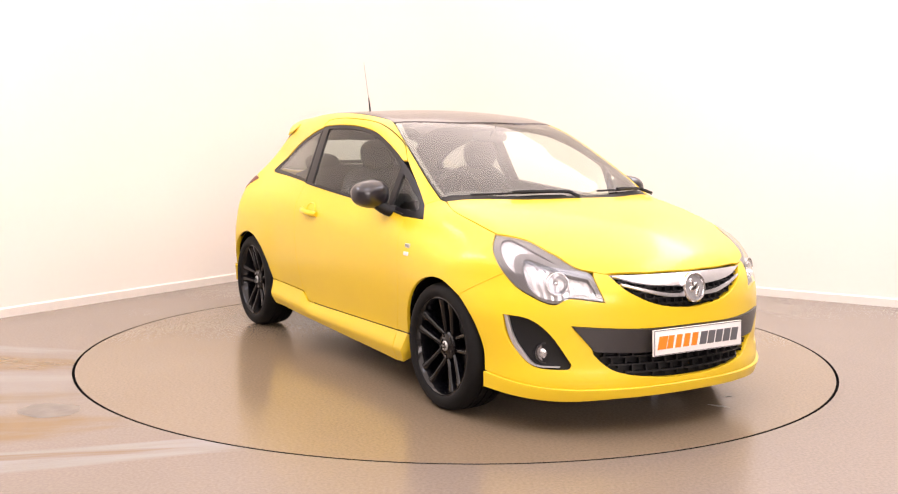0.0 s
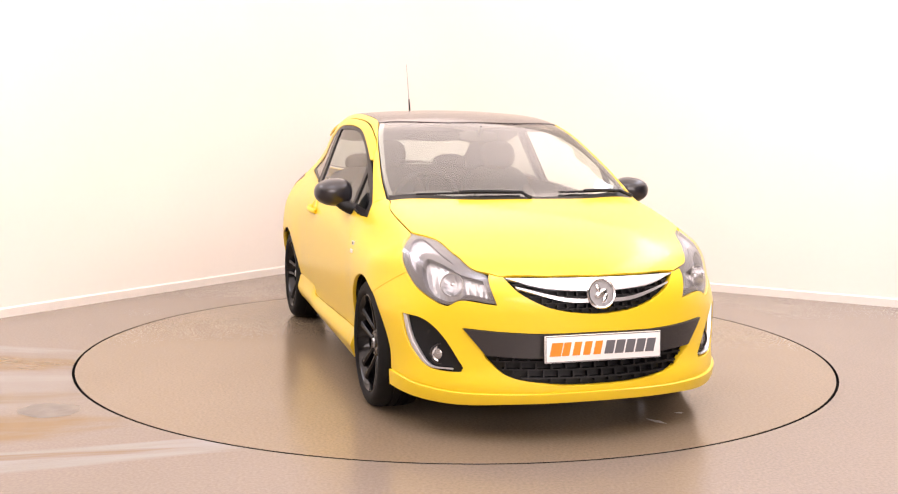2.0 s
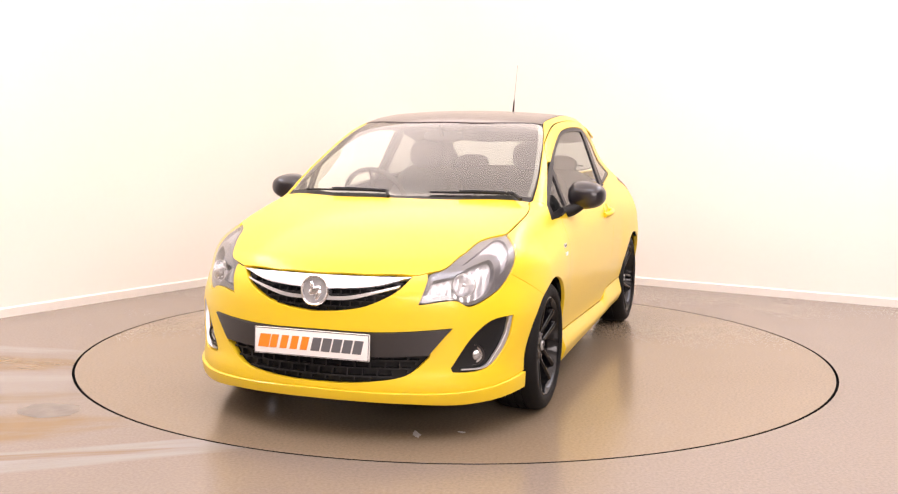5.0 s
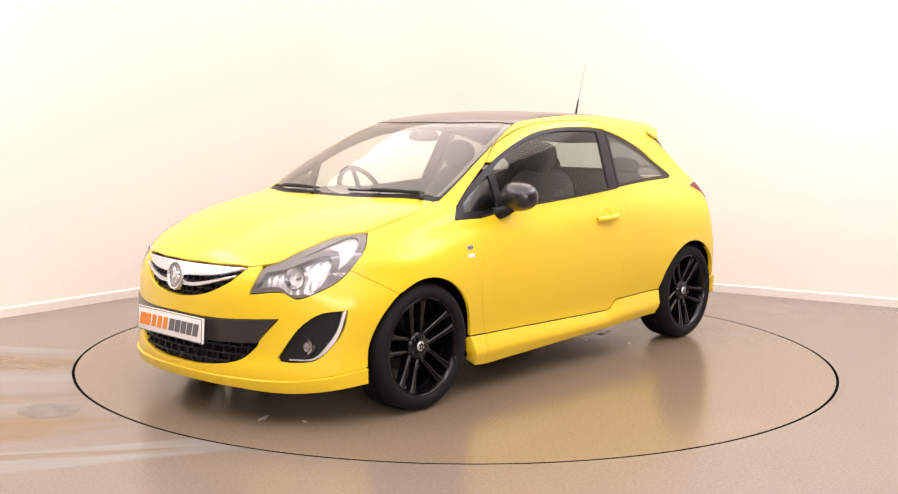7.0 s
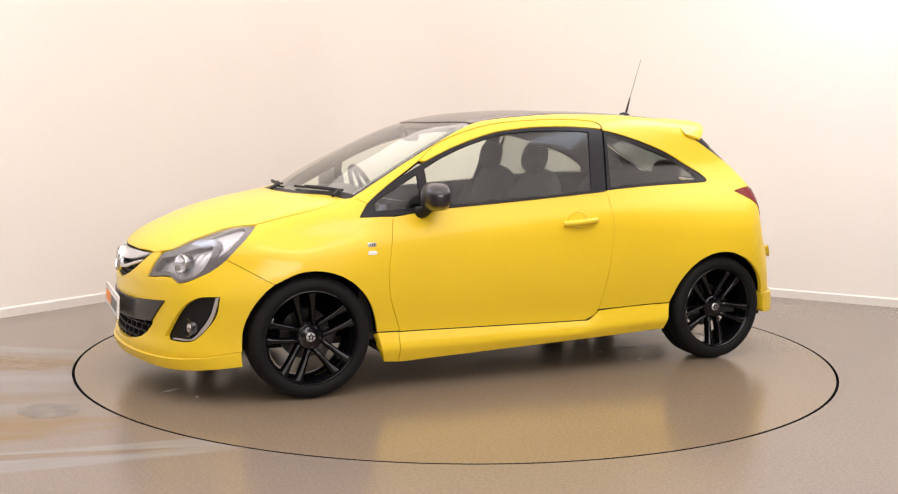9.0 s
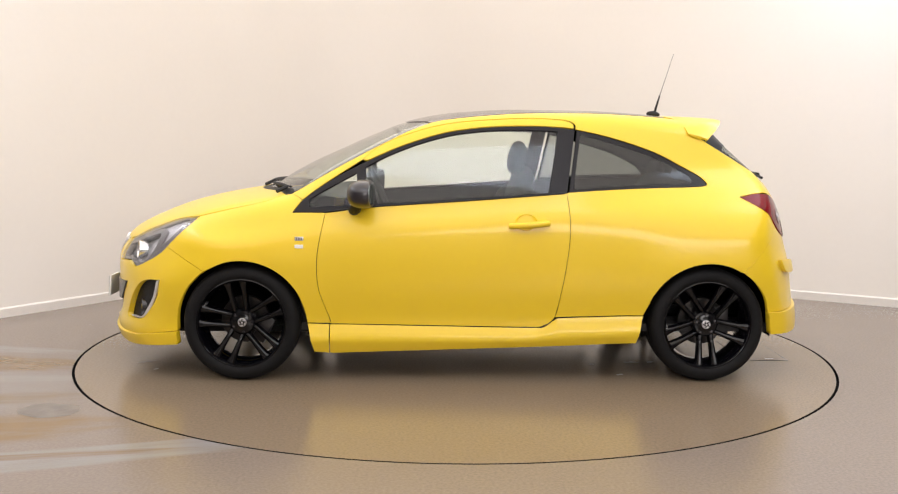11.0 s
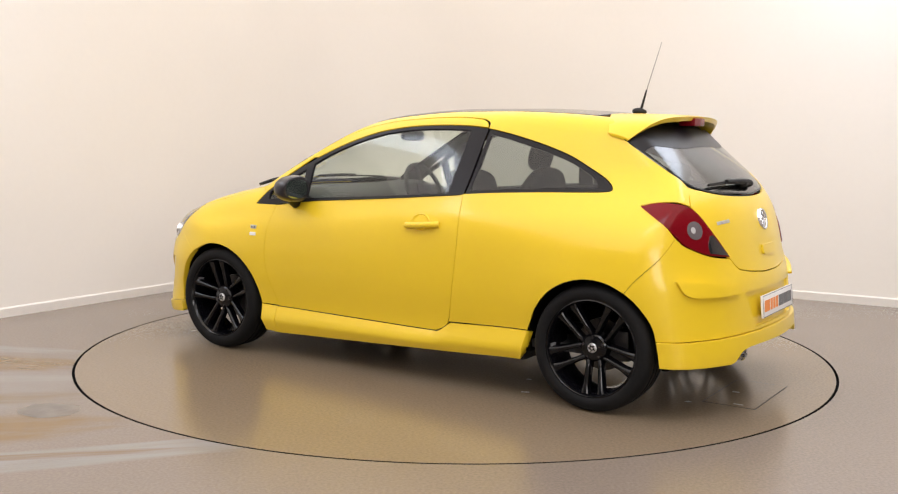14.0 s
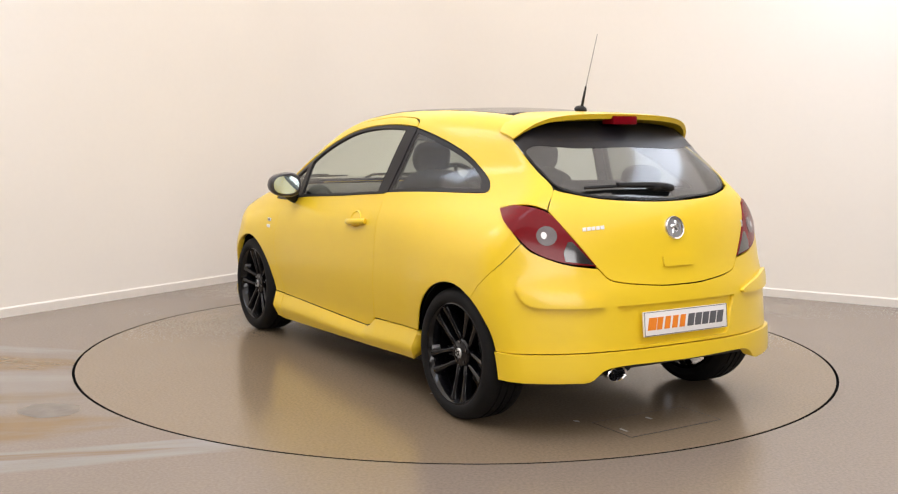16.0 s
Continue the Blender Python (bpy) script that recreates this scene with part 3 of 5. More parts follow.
plate_hole = mirrored([(-1.86, 0, 0.585), (-1.85, 0.37, 0.585, 1), (-1.874, 0.33, 0.496), (-1.895, 0.30, 0.42), (-1.9, 0.25, 0.412), (-1.9, 0, 0.412)])
rear_bumper = panel("rear_bumper", "back", mirrored(half_rear), YELLOW, car, "yellow rear bumper", holes=(plate_hole,), depth=0.025)
panel("number_plate_recess", "back", mirrored([(-1.86, 0, 0.595), (-1.85, 0.38, 0.595, 1), (-1.874, 0.34, 0.496), (-1.9, 0.30, 0.402, 1), (-1.9, 0, 0.402)]), YELLOW, rear_bumper, off=-0.018, depth=0.01)
panel("bumper_lip", "back", mirrored([(-1.93, 0, 0.398), (-1.927, 0.084, 0.398), (-1.795, 0.57, 0.385)] + S((-1.585, 0.383, 1), (-1.60, 0.262, 1)) + [(-1.80, 0.573, 0.262), (-1.83, 0.50, 0.266), (-1.86, 0.43, 0.315), (-1.91, 0.3, 0.33), (-1.93, 0, 0.33)]), YELLOW, rear_bumper, off=0.014, depth=0.05)
panel("rear_window", "flank", mirrored([(-1.735, 0, 1.036), (-1.695, 0.317, 1.05), (-1.62, 0.50, 1.083), (-1.50, 0.55, 1.166), (-1.265, 0.53, 1.31, 1), (-1.36, 0.3, 1.36), (-1.38, 0, 1.37)]), REAR_GLASS, tailgate, "dark tinted rear window", off=-0.003, depth=0)

# The border's broad top band also paints in shade under the spoiler.
panel("rear_window_border", "flank", mirrored([(-1.735, 0, 1.036), (-1.695, 0.317, 1.05), (-1.62, 0.50, 1.083), (-1.50, 0.55, 1.166), (-1.265, 0.53, 1.31, 1), (-1.36, 0.3, 1.36), (-1.38, 0, 1.37)]), FRAME, tailgate, "black printed border of the rear window, top band partly painted spoiler shade", off=-0.0015, depth=0,
      holes=(mirrored([(-1.727, 0, 1.044), (-1.688, 0.314, 1.057), (-1.612, 0.494, 1.090), (-1.50, 0.541, 1.167), (-1.377, 0.530, 1.245, 1), (-1.46, 0.3, 1.262), (-1.475, 0, 1.268)]),))

outer_side = [(1.0, 0.692, 1.0, 1), (0.645, 0.652, 1.21), (0.262, 0.562, 1.392), (0.1, 0.55, 1.42), (-0.4, 0.532, 1.45), (-0.87, 0.484, 1.447), (-1.09, 0.458, 1.43, 1), (-1.16, 0.45, 1.42, 1), (-1.262, 0.535, 1.315, 1), (-1.509, 0.561, 1.163), (-1.605, 0.548, 1.093),
              (-1.646, 0.61, 1.002, 1), (-1.544, 0.692, 1.024), (-1.44, 0.722, 1.005, 1), (-1.583, 0.764, 0.919), (-1.625, 0.735, 0.858, 1)] + CUT_R
inner_side = S((-1.434, 0.601, 1), *arc(-1.256, 0.305, 0.345, (105, 90, 75, 60, 45, 30, 18)), (-0.905, 0.362, 1), (-0.428, 0.349, 1), (-0.437, 0.376, 1), (-0.479, 0.62), (-0.498, 0.833), (-0.484, 1.021, 1),
               (-0.9, 1.045), (-1.236, 1.056), (-1.272, 1.072), (-1.218, 1.123), (-1.048, 1.213), (-0.893, 1.273), (-0.708, 1.326), (-0.545, 1.36, 1), (-0.54, 1.392), (-0.49, 1.411), (-0.275, 1.42), (0.035, 1.402), (0.191, 1.379), (0.348, 1.337), (0.506, 1.273), (0.617, 1.19, 1),
               (0.823, 1.056), (0.936, 0.972, 1))
wing_pts = [(0.998, 0.693, 0.998, 1), (1.035, 0.681, 0.989, 1), (1.15, 0.708, 0.953), (1.35, 0.712, 0.915), (1.497, 0.70, 0.878, 1), (1.535, 0.738, 0.838), (1.575, 0.76, 0.797), (1.635, 0.768, 0.742), (1.661, 0.762, 0.713, 1)] + CUT_F \
    + S((1.449, 0.592, 1), *arc(1.256, 0.305, 0.345, (75, 90, 105, 120, 135, 150, 165)), (0.905, 0.314, 1), (0.78, 0.311, 1), (0.791, 0.347), (0.844, 0.5), (0.853, 0.655), (0.83, 0.811), (0.812, 0.905, 1), (0.99, 0.903, 1), (0.938, 0.971, 1))
door_pts = S((0.811, 0.903, 1), (0.829, 0.811), (0.852, 0.655), (0.843, 0.5), (0.79, 0.347), (0.777, 0.308, 1), (0.2, 0.300), (-0.33, 0.293), (-0.372, 0.304), (-0.412, 0.330), (-0.434, 0.375), (-0.478, 0.62), (-0.497, 0.833), (-0.483, 1.018, 1), (0.024, 0.976), (0.52, 0.94))
frame_top = S((0.617, 1.188, 1), (0.506, 1.269), (0.348, 1.333), (0.191, 1.375), (0.035, 1.398), (-0.275, 1.416), (-0.485, 1.407), (-0.53, 1.388), (-0.535, 1.367, 1), (-0.46, 1.374), (-0.12, 1.375), (0.065, 1.357), (0.19, 1.334), (0.347, 1.286), (0.473, 1.238), (0.59, 1.185, 1))
light_frame = S((0.985, 0.906, 1), (0.82, 0.907), (0.52, 0.943), (0.024, 0.978), (-0.484, 1.019, 1), (-0.54, 1.36, 1), (-0.46, 1.372), (-0.12, 1.373), (0.065, 1.355), (0.19, 1.332), (0.347, 1.284), (0.473, 1.236), (0.663, 1.146), (0.823, 1.055), (0.932, 0.973))
main_glass = S((0.595, 0.953, 1), (0.0, 0.993), (-0.385, 1.022, 1), (-0.445, 1.352, 1), (-0.12, 1.355), (0.065, 1.338), (0.19, 1.314), (0.347, 1.266), (0.49, 1.208), (0.60, 1.150, 1))
small_glass = S((0.90, 0.934, 1), (0.640, 0.950, 1), (0.648, 1.120, 1), (0.89, 0.982))
rear_frame = S((-0.495, 1.022, 1), (-0.9, 1.047), (-1.236, 1.059), (-1.267, 1.073), (-1.218, 1.12), (-1.048, 1.21), (-0.893, 1.27), (-0.708, 1.323), (-0.552, 1.357, 1))
rear_glass = S((-0.52, 1.04, 1), (-0.9, 1.064), (-1.2, 1.075, 1), (-1.16, 1.125), (-1.03, 1.195), (-0.88, 1.25), (-0.7, 1.303), (-0.568, 1.335, 1))
skirt_pts = S((0.786, 0.308, 1), (0.2, 0.2995), (-0.33, 0.2925), (-0.374, 0.3025), (-0.416, 0.330), (-0.439, 0.346, 1), (-0.905, 0.361, 1), (-0.87, 0.215, 1), (-0.4, 0.195), (0.76, 0.155), (0.786, 0.156, 1))
skirt_end = S((0.905, 0.313, 1), (0.789, 0.309, 1), (0.789, 0.156, 1), (0.87, 0.165, 1))
lamp_pts = [(1.50, 0.697, 0.875, 1), (1.537, 0.737, 0.834), (1.577, 0.76, 0.795), (1.635, 0.768, 0.742), (1.70, 0.745, 0.68), (1.76, 0.715, 0.64), (1.86, 0.637, 0.594), (1.91, 0.575, 0.622), (1.989, 0.448, 0.608, 1), (1.935, 0.478, 0.711), (1.88, 0.522, 0.748), (1.80, 0.56, 0.795), (1.75, 0.58, 0.815), (1.633, 0.614, 0.857)]
tail_pts = [(-1.443, 0.721, 1.001, 1), (-1.544, 0.692, 1.02), (-1.648, 0.608, 0.991), (-1.727, 0.531, 0.882), (-1.784, 0.438, 0.759, 1), (-1.734, 0.579, 0.777), (-1.663, 0.697, 0.826), (-1.583, 0.763, 0.917)]
RED = mat("red_lens", (0.17, 0.003, 0.008), 0.12, coat=0.0, Specular_IOR_Level=0.22, grain=0.2, grain_scale=60)
for flip in (False, True):
    panel("side_frame", "flank", outer_side + inner_side, YELLOW, car, "yellow pillar, roof rail and rear quarter", depth=0.008, flip=flip)
    panel("front_wing", "flank", wing_pts, YELLOW, car, "yellow front wing", flip=flip)
    door = panel("door", "flank", door_pts, YELLOW, car, "yellow front door with black window frame", gap=0.0014, flip=flip)
    panel("door_frame", "flank", frame_top, YELLOW, door, flip=flip, gap=0)
    panel("window_frame", "flank", light_frame, FRAME, door, "gloss black window surround", off=-0.004, holes=(main_glass, small_glass), flip=flip, gap=0.001)
    panel("window", "flank", main_glass, GLASS, door, "clear door glass", off=-0.012, depth=0, gap=-0.004, flip=flip)
    panel("window", "flank", small_glass, GLASS, door, "clear quarter light", off=-0.012, depth=0, gap=-0.004, flip=flip)
    panel("rear_window_frame", "flank", rear_frame, FRAME, car, off=-0.004, holes=(rear_glass,), flip=flip, gap=0.001)
    panel("side_window", "flank", rear_glass, DARK_GLASS, car, "dark tinted rear side window", off=-0.006, depth=0, gap=-0.004, flip=flip)
    sill = panel("side_skirt", "flank", skirt_pts, YELLOW, car, "yellow side skirt with a sloping ledge", off=SILL, depth=0.06, flip=flip, grid=0.02)
    panel("skirt_end", "flank", skirt_end, YELLOW, sill, off=SILL, depth=0.06, flip=flip, grid=0.02)
    panel("headlight", "front", lamp_pts, LENS, car, off=0.002, depth=0.0, flip=flip, gap=0)
    panel("tail_light", "back", tail_pts, RED, car, "dark red tail light", off=0.004, flip=flip)

OFFSET = Vector((-AXIS[0], -AXIS[1], 0))


def cpart(name, bm, material, parent, label="", smooth=True):
    """A part given in the car's own coordinates."""
    bmesh.ops.translate(bm, verts=bm.verts, vec=OFFSET)
    bmesh.ops.recalc_face_normals(bm, faces=bm.faces)
    return part(name, bm, material, parent, label, smooth)


def pillow(bm, cx, cy, cz, sx, sy, sz, m=None, power=3.2, n=14):
    """A padded block: a rounded superellipsoid of that size."""
    made = bmesh.ops.create_uvsphere(bm, u_segments=2 * n, v_segments=n, radius=1.0)["verts"]
    for v in made:
        q = v.co.normalized()
        k = (abs(q.x) ** power + abs(q.y) ** power + abs(q.z) ** power) ** (-1 / power)
        v.co = Vector((q.x * k * sx / 2, q.y * k * sy / 2, q.z * k * sz / 2))
        if m:
            v.co = m @ v.co
        v.co += Vector((cx, cy, cz))
    return made


def skin_point(mode, p, off=0.0):
    q = cast(mode, to_uv(mode, [p]), off)
    return Vector(q[0]), Vector(slope(q)[0])


PLATE = mat("plate_white", (0.85, 0.84, 0.83), 0.3, coat=0.3, grain=0.03, grain_scale=80)
ORANGE = mat("plate_orange", (0.85, 0.25, 0.02), 0.4, grain=0.1, grain_scale=80)
DARK = mat("plate_grey", (0.12, 0.12, 0.13), 0.4, grain=0.1, grain_scale=80)

# ---- wheels
SPOKE_IN, SPOKE_OUT, TYRE_R = 0.045, 0.228, 0.312
BRAKE = mat("brake_steel", (0.06, 0.057, 0.055), 0.3, metal=1.0, grain=0.3, grain_scale=80)
RIM_BLACK = mat("black_alloy", (0.003, 0.003, 0.004), 0.10, Specular_IOR_Level=0.36, coat=0.0, grain=0.3, grain_scale=200)


def wheel():
    bm = bmesh.new()
    lathe(bm, [(0.236, -0.004), (0.240, 0.002), (0.240, 0.010), (0.234, 0.013), (0.228, 0.006), (0.222, -0.012), (0.212, -0.05), (0.208, -0.12), (0.222, -0.19), (0.238, -0.2)], steps=72)
    lathe(bm, [(0.0005, -0.02), (0.03, -0.02), (0.036, -0.024), (0.06, -0.026), (0.068, -0.034), (0.07, -0.09)], steps=40)
    bmesh.ops.recalc_face_normals(bm, faces=bm.faces)
    rim = part("wheel", bm, RIM_BLACK, car, "gloss black alloy wheel with five double spokes")
    for i in range(5):
        base = math.pi / 2 + 2 * math.pi * i / 5
        for s in (-1, 1):
            inner, outer = base + s * 0.46, base + s * 0.19
            a = Vector((0.066 * math.cos(inner), 0.066 * math.sin(inner)))
            b = Vector((0.226 * math.cos(outer), 0.226 * math.sin(outer)))
            sb = bmesh.new()
            d = (b - a).normalized()
            n = Vector((-d.y, d.x))
            rows = []
            for u, w, top, low in ((0.0, 0.012, -0.030, -0.075), (0.3, 0.0115, -0.022, -0.065), (0.7, 0.0140, -0.010, -0.05), (0.92, 0.0185, -0.001, -0.04), (1.0, 0.024, 0.001, -0.04)):
                c = a + (b - a) * u
                ring = []
                for k, h in ((-1.25, low), (-1.0, top - 0.007), (-0.45, top), (0.45, top), (1.0, top - 0.007), (1.25, low)):
                    q = c + n * w * k
                    ring.append(sb.verts.new((q.x, q.y, h)))
                rows.append(ring)
            for r0, r1 in zip(rows, rows[1:]):
                for k in range(6):
                    sb.faces.new((r0[k], r1[k], r1[(k + 1) % 6], r0[(k + 1) % 6]))
            sb.faces.new(rows[0][::-1])
            sb.faces.new(rows[-1])
            bmesh.ops.recalc_face_normals(sb, faces=sb.faces)
            bmesh.ops.bevel(sb, geom=[e for e in sb.edges if e.is_manifold and e.calc_face_angle(0) > 0.5], offset=0.0015, segments=1, affect="EDGES")
            part("spoke", sb, RIM_BLACK, rim)
    bm = bmesh.new()
    lathe(bm, [(0.236, 0.000), (0.240, 0.012), (0.252, 0.020), (0.272, 0.022), (0.290, 0.016), (0.302, 0.004), (0.308, -0.012), (0.311, -0.03), (0.3105, -0.049), (0.304, -0.05), (0.304, -0.058), (0.3115, -0.059), (0.312, -0.088), (0.305, -0.089), (0.305, -0.097),
               (0.312, -0.098), (0.3115, -0.128), (0.305, -0.129), (0.305, -0.137), (0.311, -0.138), (0.308, -0.17), (0.30, -0.19), (0.27, -0.21), (0.238, -0.2)], steps=96)
    bmesh.ops.recalc_face_normals(bm, faces=bm.faces)
    part("tyre", bm, RUBBER, rim, "black low-profile tyre")
    bm = bmesh.new()
    lathe(bm, [(0.0005, -0.012), (0.020, -0.012), (0.0235, -0.016), (0.0235, -0.03)], steps=32)
    part("hub_cap", bm, SATIN, rim, "silver centre cap")
    bm = bmesh.new()
    for a in (20, 95, 170, 245, 320):
        box(bm, -0.003, 0.003, -0.012, 0.012, -0.0125, -0.0105, pose(0.010 * math.cos(radians(a)), 0.010 * math.sin(radians(a)), 0, 0, 0, a + 35))
    part("cap_mark", bm, BLACK_PLASTIC, rim, smooth=False)
    for i in range(5):
        a = math.pi / 2 + 2 * math.pi * (i + 0.5) / 5
        bm = bmesh.new()
        lathe(bm, [(0.0005, -0.022), (0.0075, -0.022), (0.009, -0.026), (0.009, -0.05)], Matrix.Translation((0.052 * math.cos(a), 0.052 * math.sin(a), 0)), steps=6)
        part("wheel_bolt", bm, BLACK_GLOSS, rim, smooth=False)
    bm = bmesh.new()
    lathe(bm, [(0.05, -0.13), (0.128, -0.13), (0.13, -0.133), (0.13, -0.15), (0.05, -0.15)], steps=48)
    part("brake_disc", bm, BRAKE, rim, "bare steel brake disc")
    bm = bmesh.new()
    box(bm, -0.15, -0.075, -0.075, 0.075, -0.165, -0.105, None, 0.012)
    part("brake_caliper", bm, GREY_PLASTIC, rim)
    bm = bmesh.new()
    box(bm, 0.005, 0.045, -0.02, 0.02, 0, 0.0015, pose(0.211, 0.01, -0.05, 0, -80, 0))
    part("balance_weight", bm, SATIN, rim, smooth=False)
    return rim


first = wheel()
SPOTS = [(1.256, 0.833, -90, -27), (1.256, -0.833, 90, -5), (-1.256, 0.830, -90, 3), (-1.256, -0.830, 90, 13)]
for i, (x, y, rx, spin) in enumerate(SPOTS):
    m = Matrix.Translation(OFFSET) @ pose(x, y, TYRE_R, rx) @ pose(0, 0, 0, 0, 0, spin)
    if i == 0:
        first.matrix_basis = m
    else:
        copy_thing(first, m)

# ---- wheel arches and underside
for x in (1.256, -1.256):
    for s in (1, -1):
        bm = bmesh.new()
        rows = []
        for k in range(25):
            a = radians(-10 + 200 * k / 24)
            c, h = math.cos(a), math.sin(a)
            yo = min(side_y(x + 0.355 * c, max(0.2, 0.305 + 0.355 * h)) - 0.02, 0.83)
            rows.append([bm.verts.new((x + r * c, s * y, 0.305 + r * h)) for r, y in ((0.352, yo), (0.372, yo - 0.03), (0.372, 0.52), (0.02, 0.50))])
        for a, b in zip(rows, rows[1:]):
            for k in range(3):
                bm.faces.new((a[k], a[k + 1], b[k + 1], b[k]))
        cpart("wheel_arch_liner", bm, ARCH_BLACK, car, "black plastic wheel arch liner")
bm = bmesh.new()
box(bm, -0.8, 1.98, -0.5, 0.5, 0.20, 0.24, None, 0.01)
box(bm, -1.80, -0.8, -0.52, 0.52, 0.32, 0.37, None, 0.01)
box(bm, -0.86, 0.87, -0.77, 0.77, 0.19, 0.235, None, 0.01)
cpart("underbody", bm, BLACK_PLASTIC, car, "black underbody")

# ---- inside lining: what the glass shows of the far side
roof_pts = mirrored([(0.37, 0, 1.41), (0.25, 0.56, 1.39, 1), (0, 0.6, 1.40), (-0.5, 0.6, 1.40), (-1.0, 0.53, 1.40), (-1.24, 0.5, 1.33, 1), (-1.30, 0, 1.38)])
panel("headliner", "flank", roof_pts, LINER, car, "grey fabric headliner", off=-0.035, depth=0, gap=0)
for flip in (False, True):
    panel("door_lining", "flank", door_pts, TRIM, car, "dark grey door lining", off=-0.04, depth=-0.03, gap=-0.006, flip=flip)
    panel("door_frame_lining", "flank", frame_top, TRIM, car, off=-0.022, depth=-0.016, gap=-0.004, flip=flip)
    panel("side_lining", "flank", outer_side + inner_side, TRIM, car, "dark grey pillar and quarter lining", off=-0.024, depth=-0.018, gap=-0.002, flip=flip)

bm = bmesh.new()
box(bm, -1.72, 0.95, -0.74, 0.74, 0.26, 0.30)
cpart("cabin_floor", bm, TRIM, car)
bm = bmesh.new()
box(bm, 0.88, 0.96, -0.70, 0.70, 0.26, 0.95)
cpart("bulkhead", bm, TRIM, car)

# dashboard: a lofted slab with a hood before the driver
bm = bmesh.new()
rows = []
for i in range(25):
    y = -0.71 + 1.42 * i / 24
    hood = 0.045 * math.exp(-((y + 0.36) / 0.17) ** 4)
    front = 1.13 - 0.36 * y * y
    prof = [(front, 0.985), (front - 0.12, 0.99), (0.80, 0.985 + hood * 0.6), (0.70, 0.975 + hood), (0.62, 0.955 + hood), (0.585, 0.92), (0.60, 0.80), (0.66, 0.62), (0.80, 0.45)]
    rows.append([bm.verts.new((x, y, z)) for x, z in prof])
for a, b in zip(rows, rows[1:]):
    for k in range(8):
        bm.faces.new((a[k], a[k + 1], b[k + 1], b[k]))
dash = cpart("dashboard", bm, TRIM, car, "dark grey dashboard")
bm = bmesh.new()
box(bm, 0.57, 0.60, -0.13, 0.13, 0.72, 0.92, None, 0.012)
cpart("centre_console", bm, BLACK_GLOSS, dash)
bm = bmesh.new()
tilt = pose(0.56, -0.36, 0.955, 0, -66, 0)
bmesh.ops.create_uvsphere(bm, u_segments=16, v_segments=8, radius=0.07, matrix=tilt @ Matrix.Diagonal((1, 1, 0.35, 1)))
ringpts = [tilt @ Vector((0.182 * math.cos(2 * math.pi * k / 40), 0.182 * math.sin(2 * math.pi * k / 40), 0)) for k in range(41)]
tube(bm, ringpts, 0.015, 8)
for a in (0, 130, 230):
    tube(bm, [tilt @ Vector((0.03 * math.cos(radians(a)), 0.03 * math.sin(radians(a)), 0.0)), tilt @ Vector((0.178 * math.cos(radians(a)), 0.178 * math.sin(radians(a)), 0))], 0.013, 6)
cpart("steering_wheel", bm, BLACK_PLASTIC, car, "black three-spoke steering wheel")

bm = bmesh.new()
pillow(bm, 0.40, 0, 1.315, 0.035, 0.24, 0.065)
tube(bm, [(0.42, 0, 1.32), (0.47, 0, 1.365)], 0.012, 8)
cpart("interior_mirror", bm, BLACK_PLASTIC, car, "black interior mirror")


def seat(y, dx):
    bm = bmesh.new()
    pillow(bm, 0.12 + dx, y, 0.60, 0.52, 0.50, 0.18, pose(0, 0, 0, 0, -8, 0))
    base = cpart("seat", bm, CLOTH, car, "dark cloth front seat")
    bm = bmesh.new()
    pillow(bm, -0.22 + dx, y, 0.83, 0.15, 0.50, 0.62, pose(0, 0, 0, 0, -17, 0), 3.0)
    for s in (1, -1):
        pillow(bm, -0.16 + dx, y + s * 0.20, 0.78, 0.16, 0.11, 0.46, pose(0, 0, 0, 0, -17, s * 12), 2.6)
    cpart("backrest", bm, CLOTH, base)
    bm = bmesh.new()
    pillow(bm, -0.25 + dx, y, 1.195, 0.10, 0.235, 0.185, pose(0, 0, 0, 0, -12, 0), 2.6)
    cpart("headrest", bm, CLOTH, base)
    for s in (1, -1):
        bm = bmesh.new()
        tube(bm, [(-0.285 + dx, y + s * 0.06, 1.08), (-0.262 + dx, y + s * 0.06, 1.16)], 0.006, 6)
        cpart("headrest_post", bm, CHROME, base)


seat(0.36, 0.0)
seat(-0.36, -0.07)
bm = bmesh.new()
pillow(bm, -0.85, 0, 0.62, 0.5, 1.22, 0.18, pose(0, 0, 0, 0, -8, 0), 4)
bench = cpart("rear_seat", bm, CLOTH, car, "dark cloth rear bench")
bm = bmesh.new()
pillow(bm, -1.14, 0, 0.84, 0.15, 1.22, 0.54, pose(0, 0, 0, 0, -18, 0), 4)
cpart("backrest", bm, CLOTH, bench)
for s in (1, -1):
    bm = bmesh.new()
    pillow(bm, -1.22, s * 0.33, 1.115, 0.10, 0.25, 0.13, pose(0, 0, 0, 0, -15, 0), 2.6)
    cpart("headrest", bm, CLOTH, bench)
bm = bmesh.new()
box(bm, -1.66, -1.26, -0.54, 0.54, 0.985, 1.0, None, 0.004)
cpart("parcel_shelf", bm, TRIM, car, "dark parcel shelf")

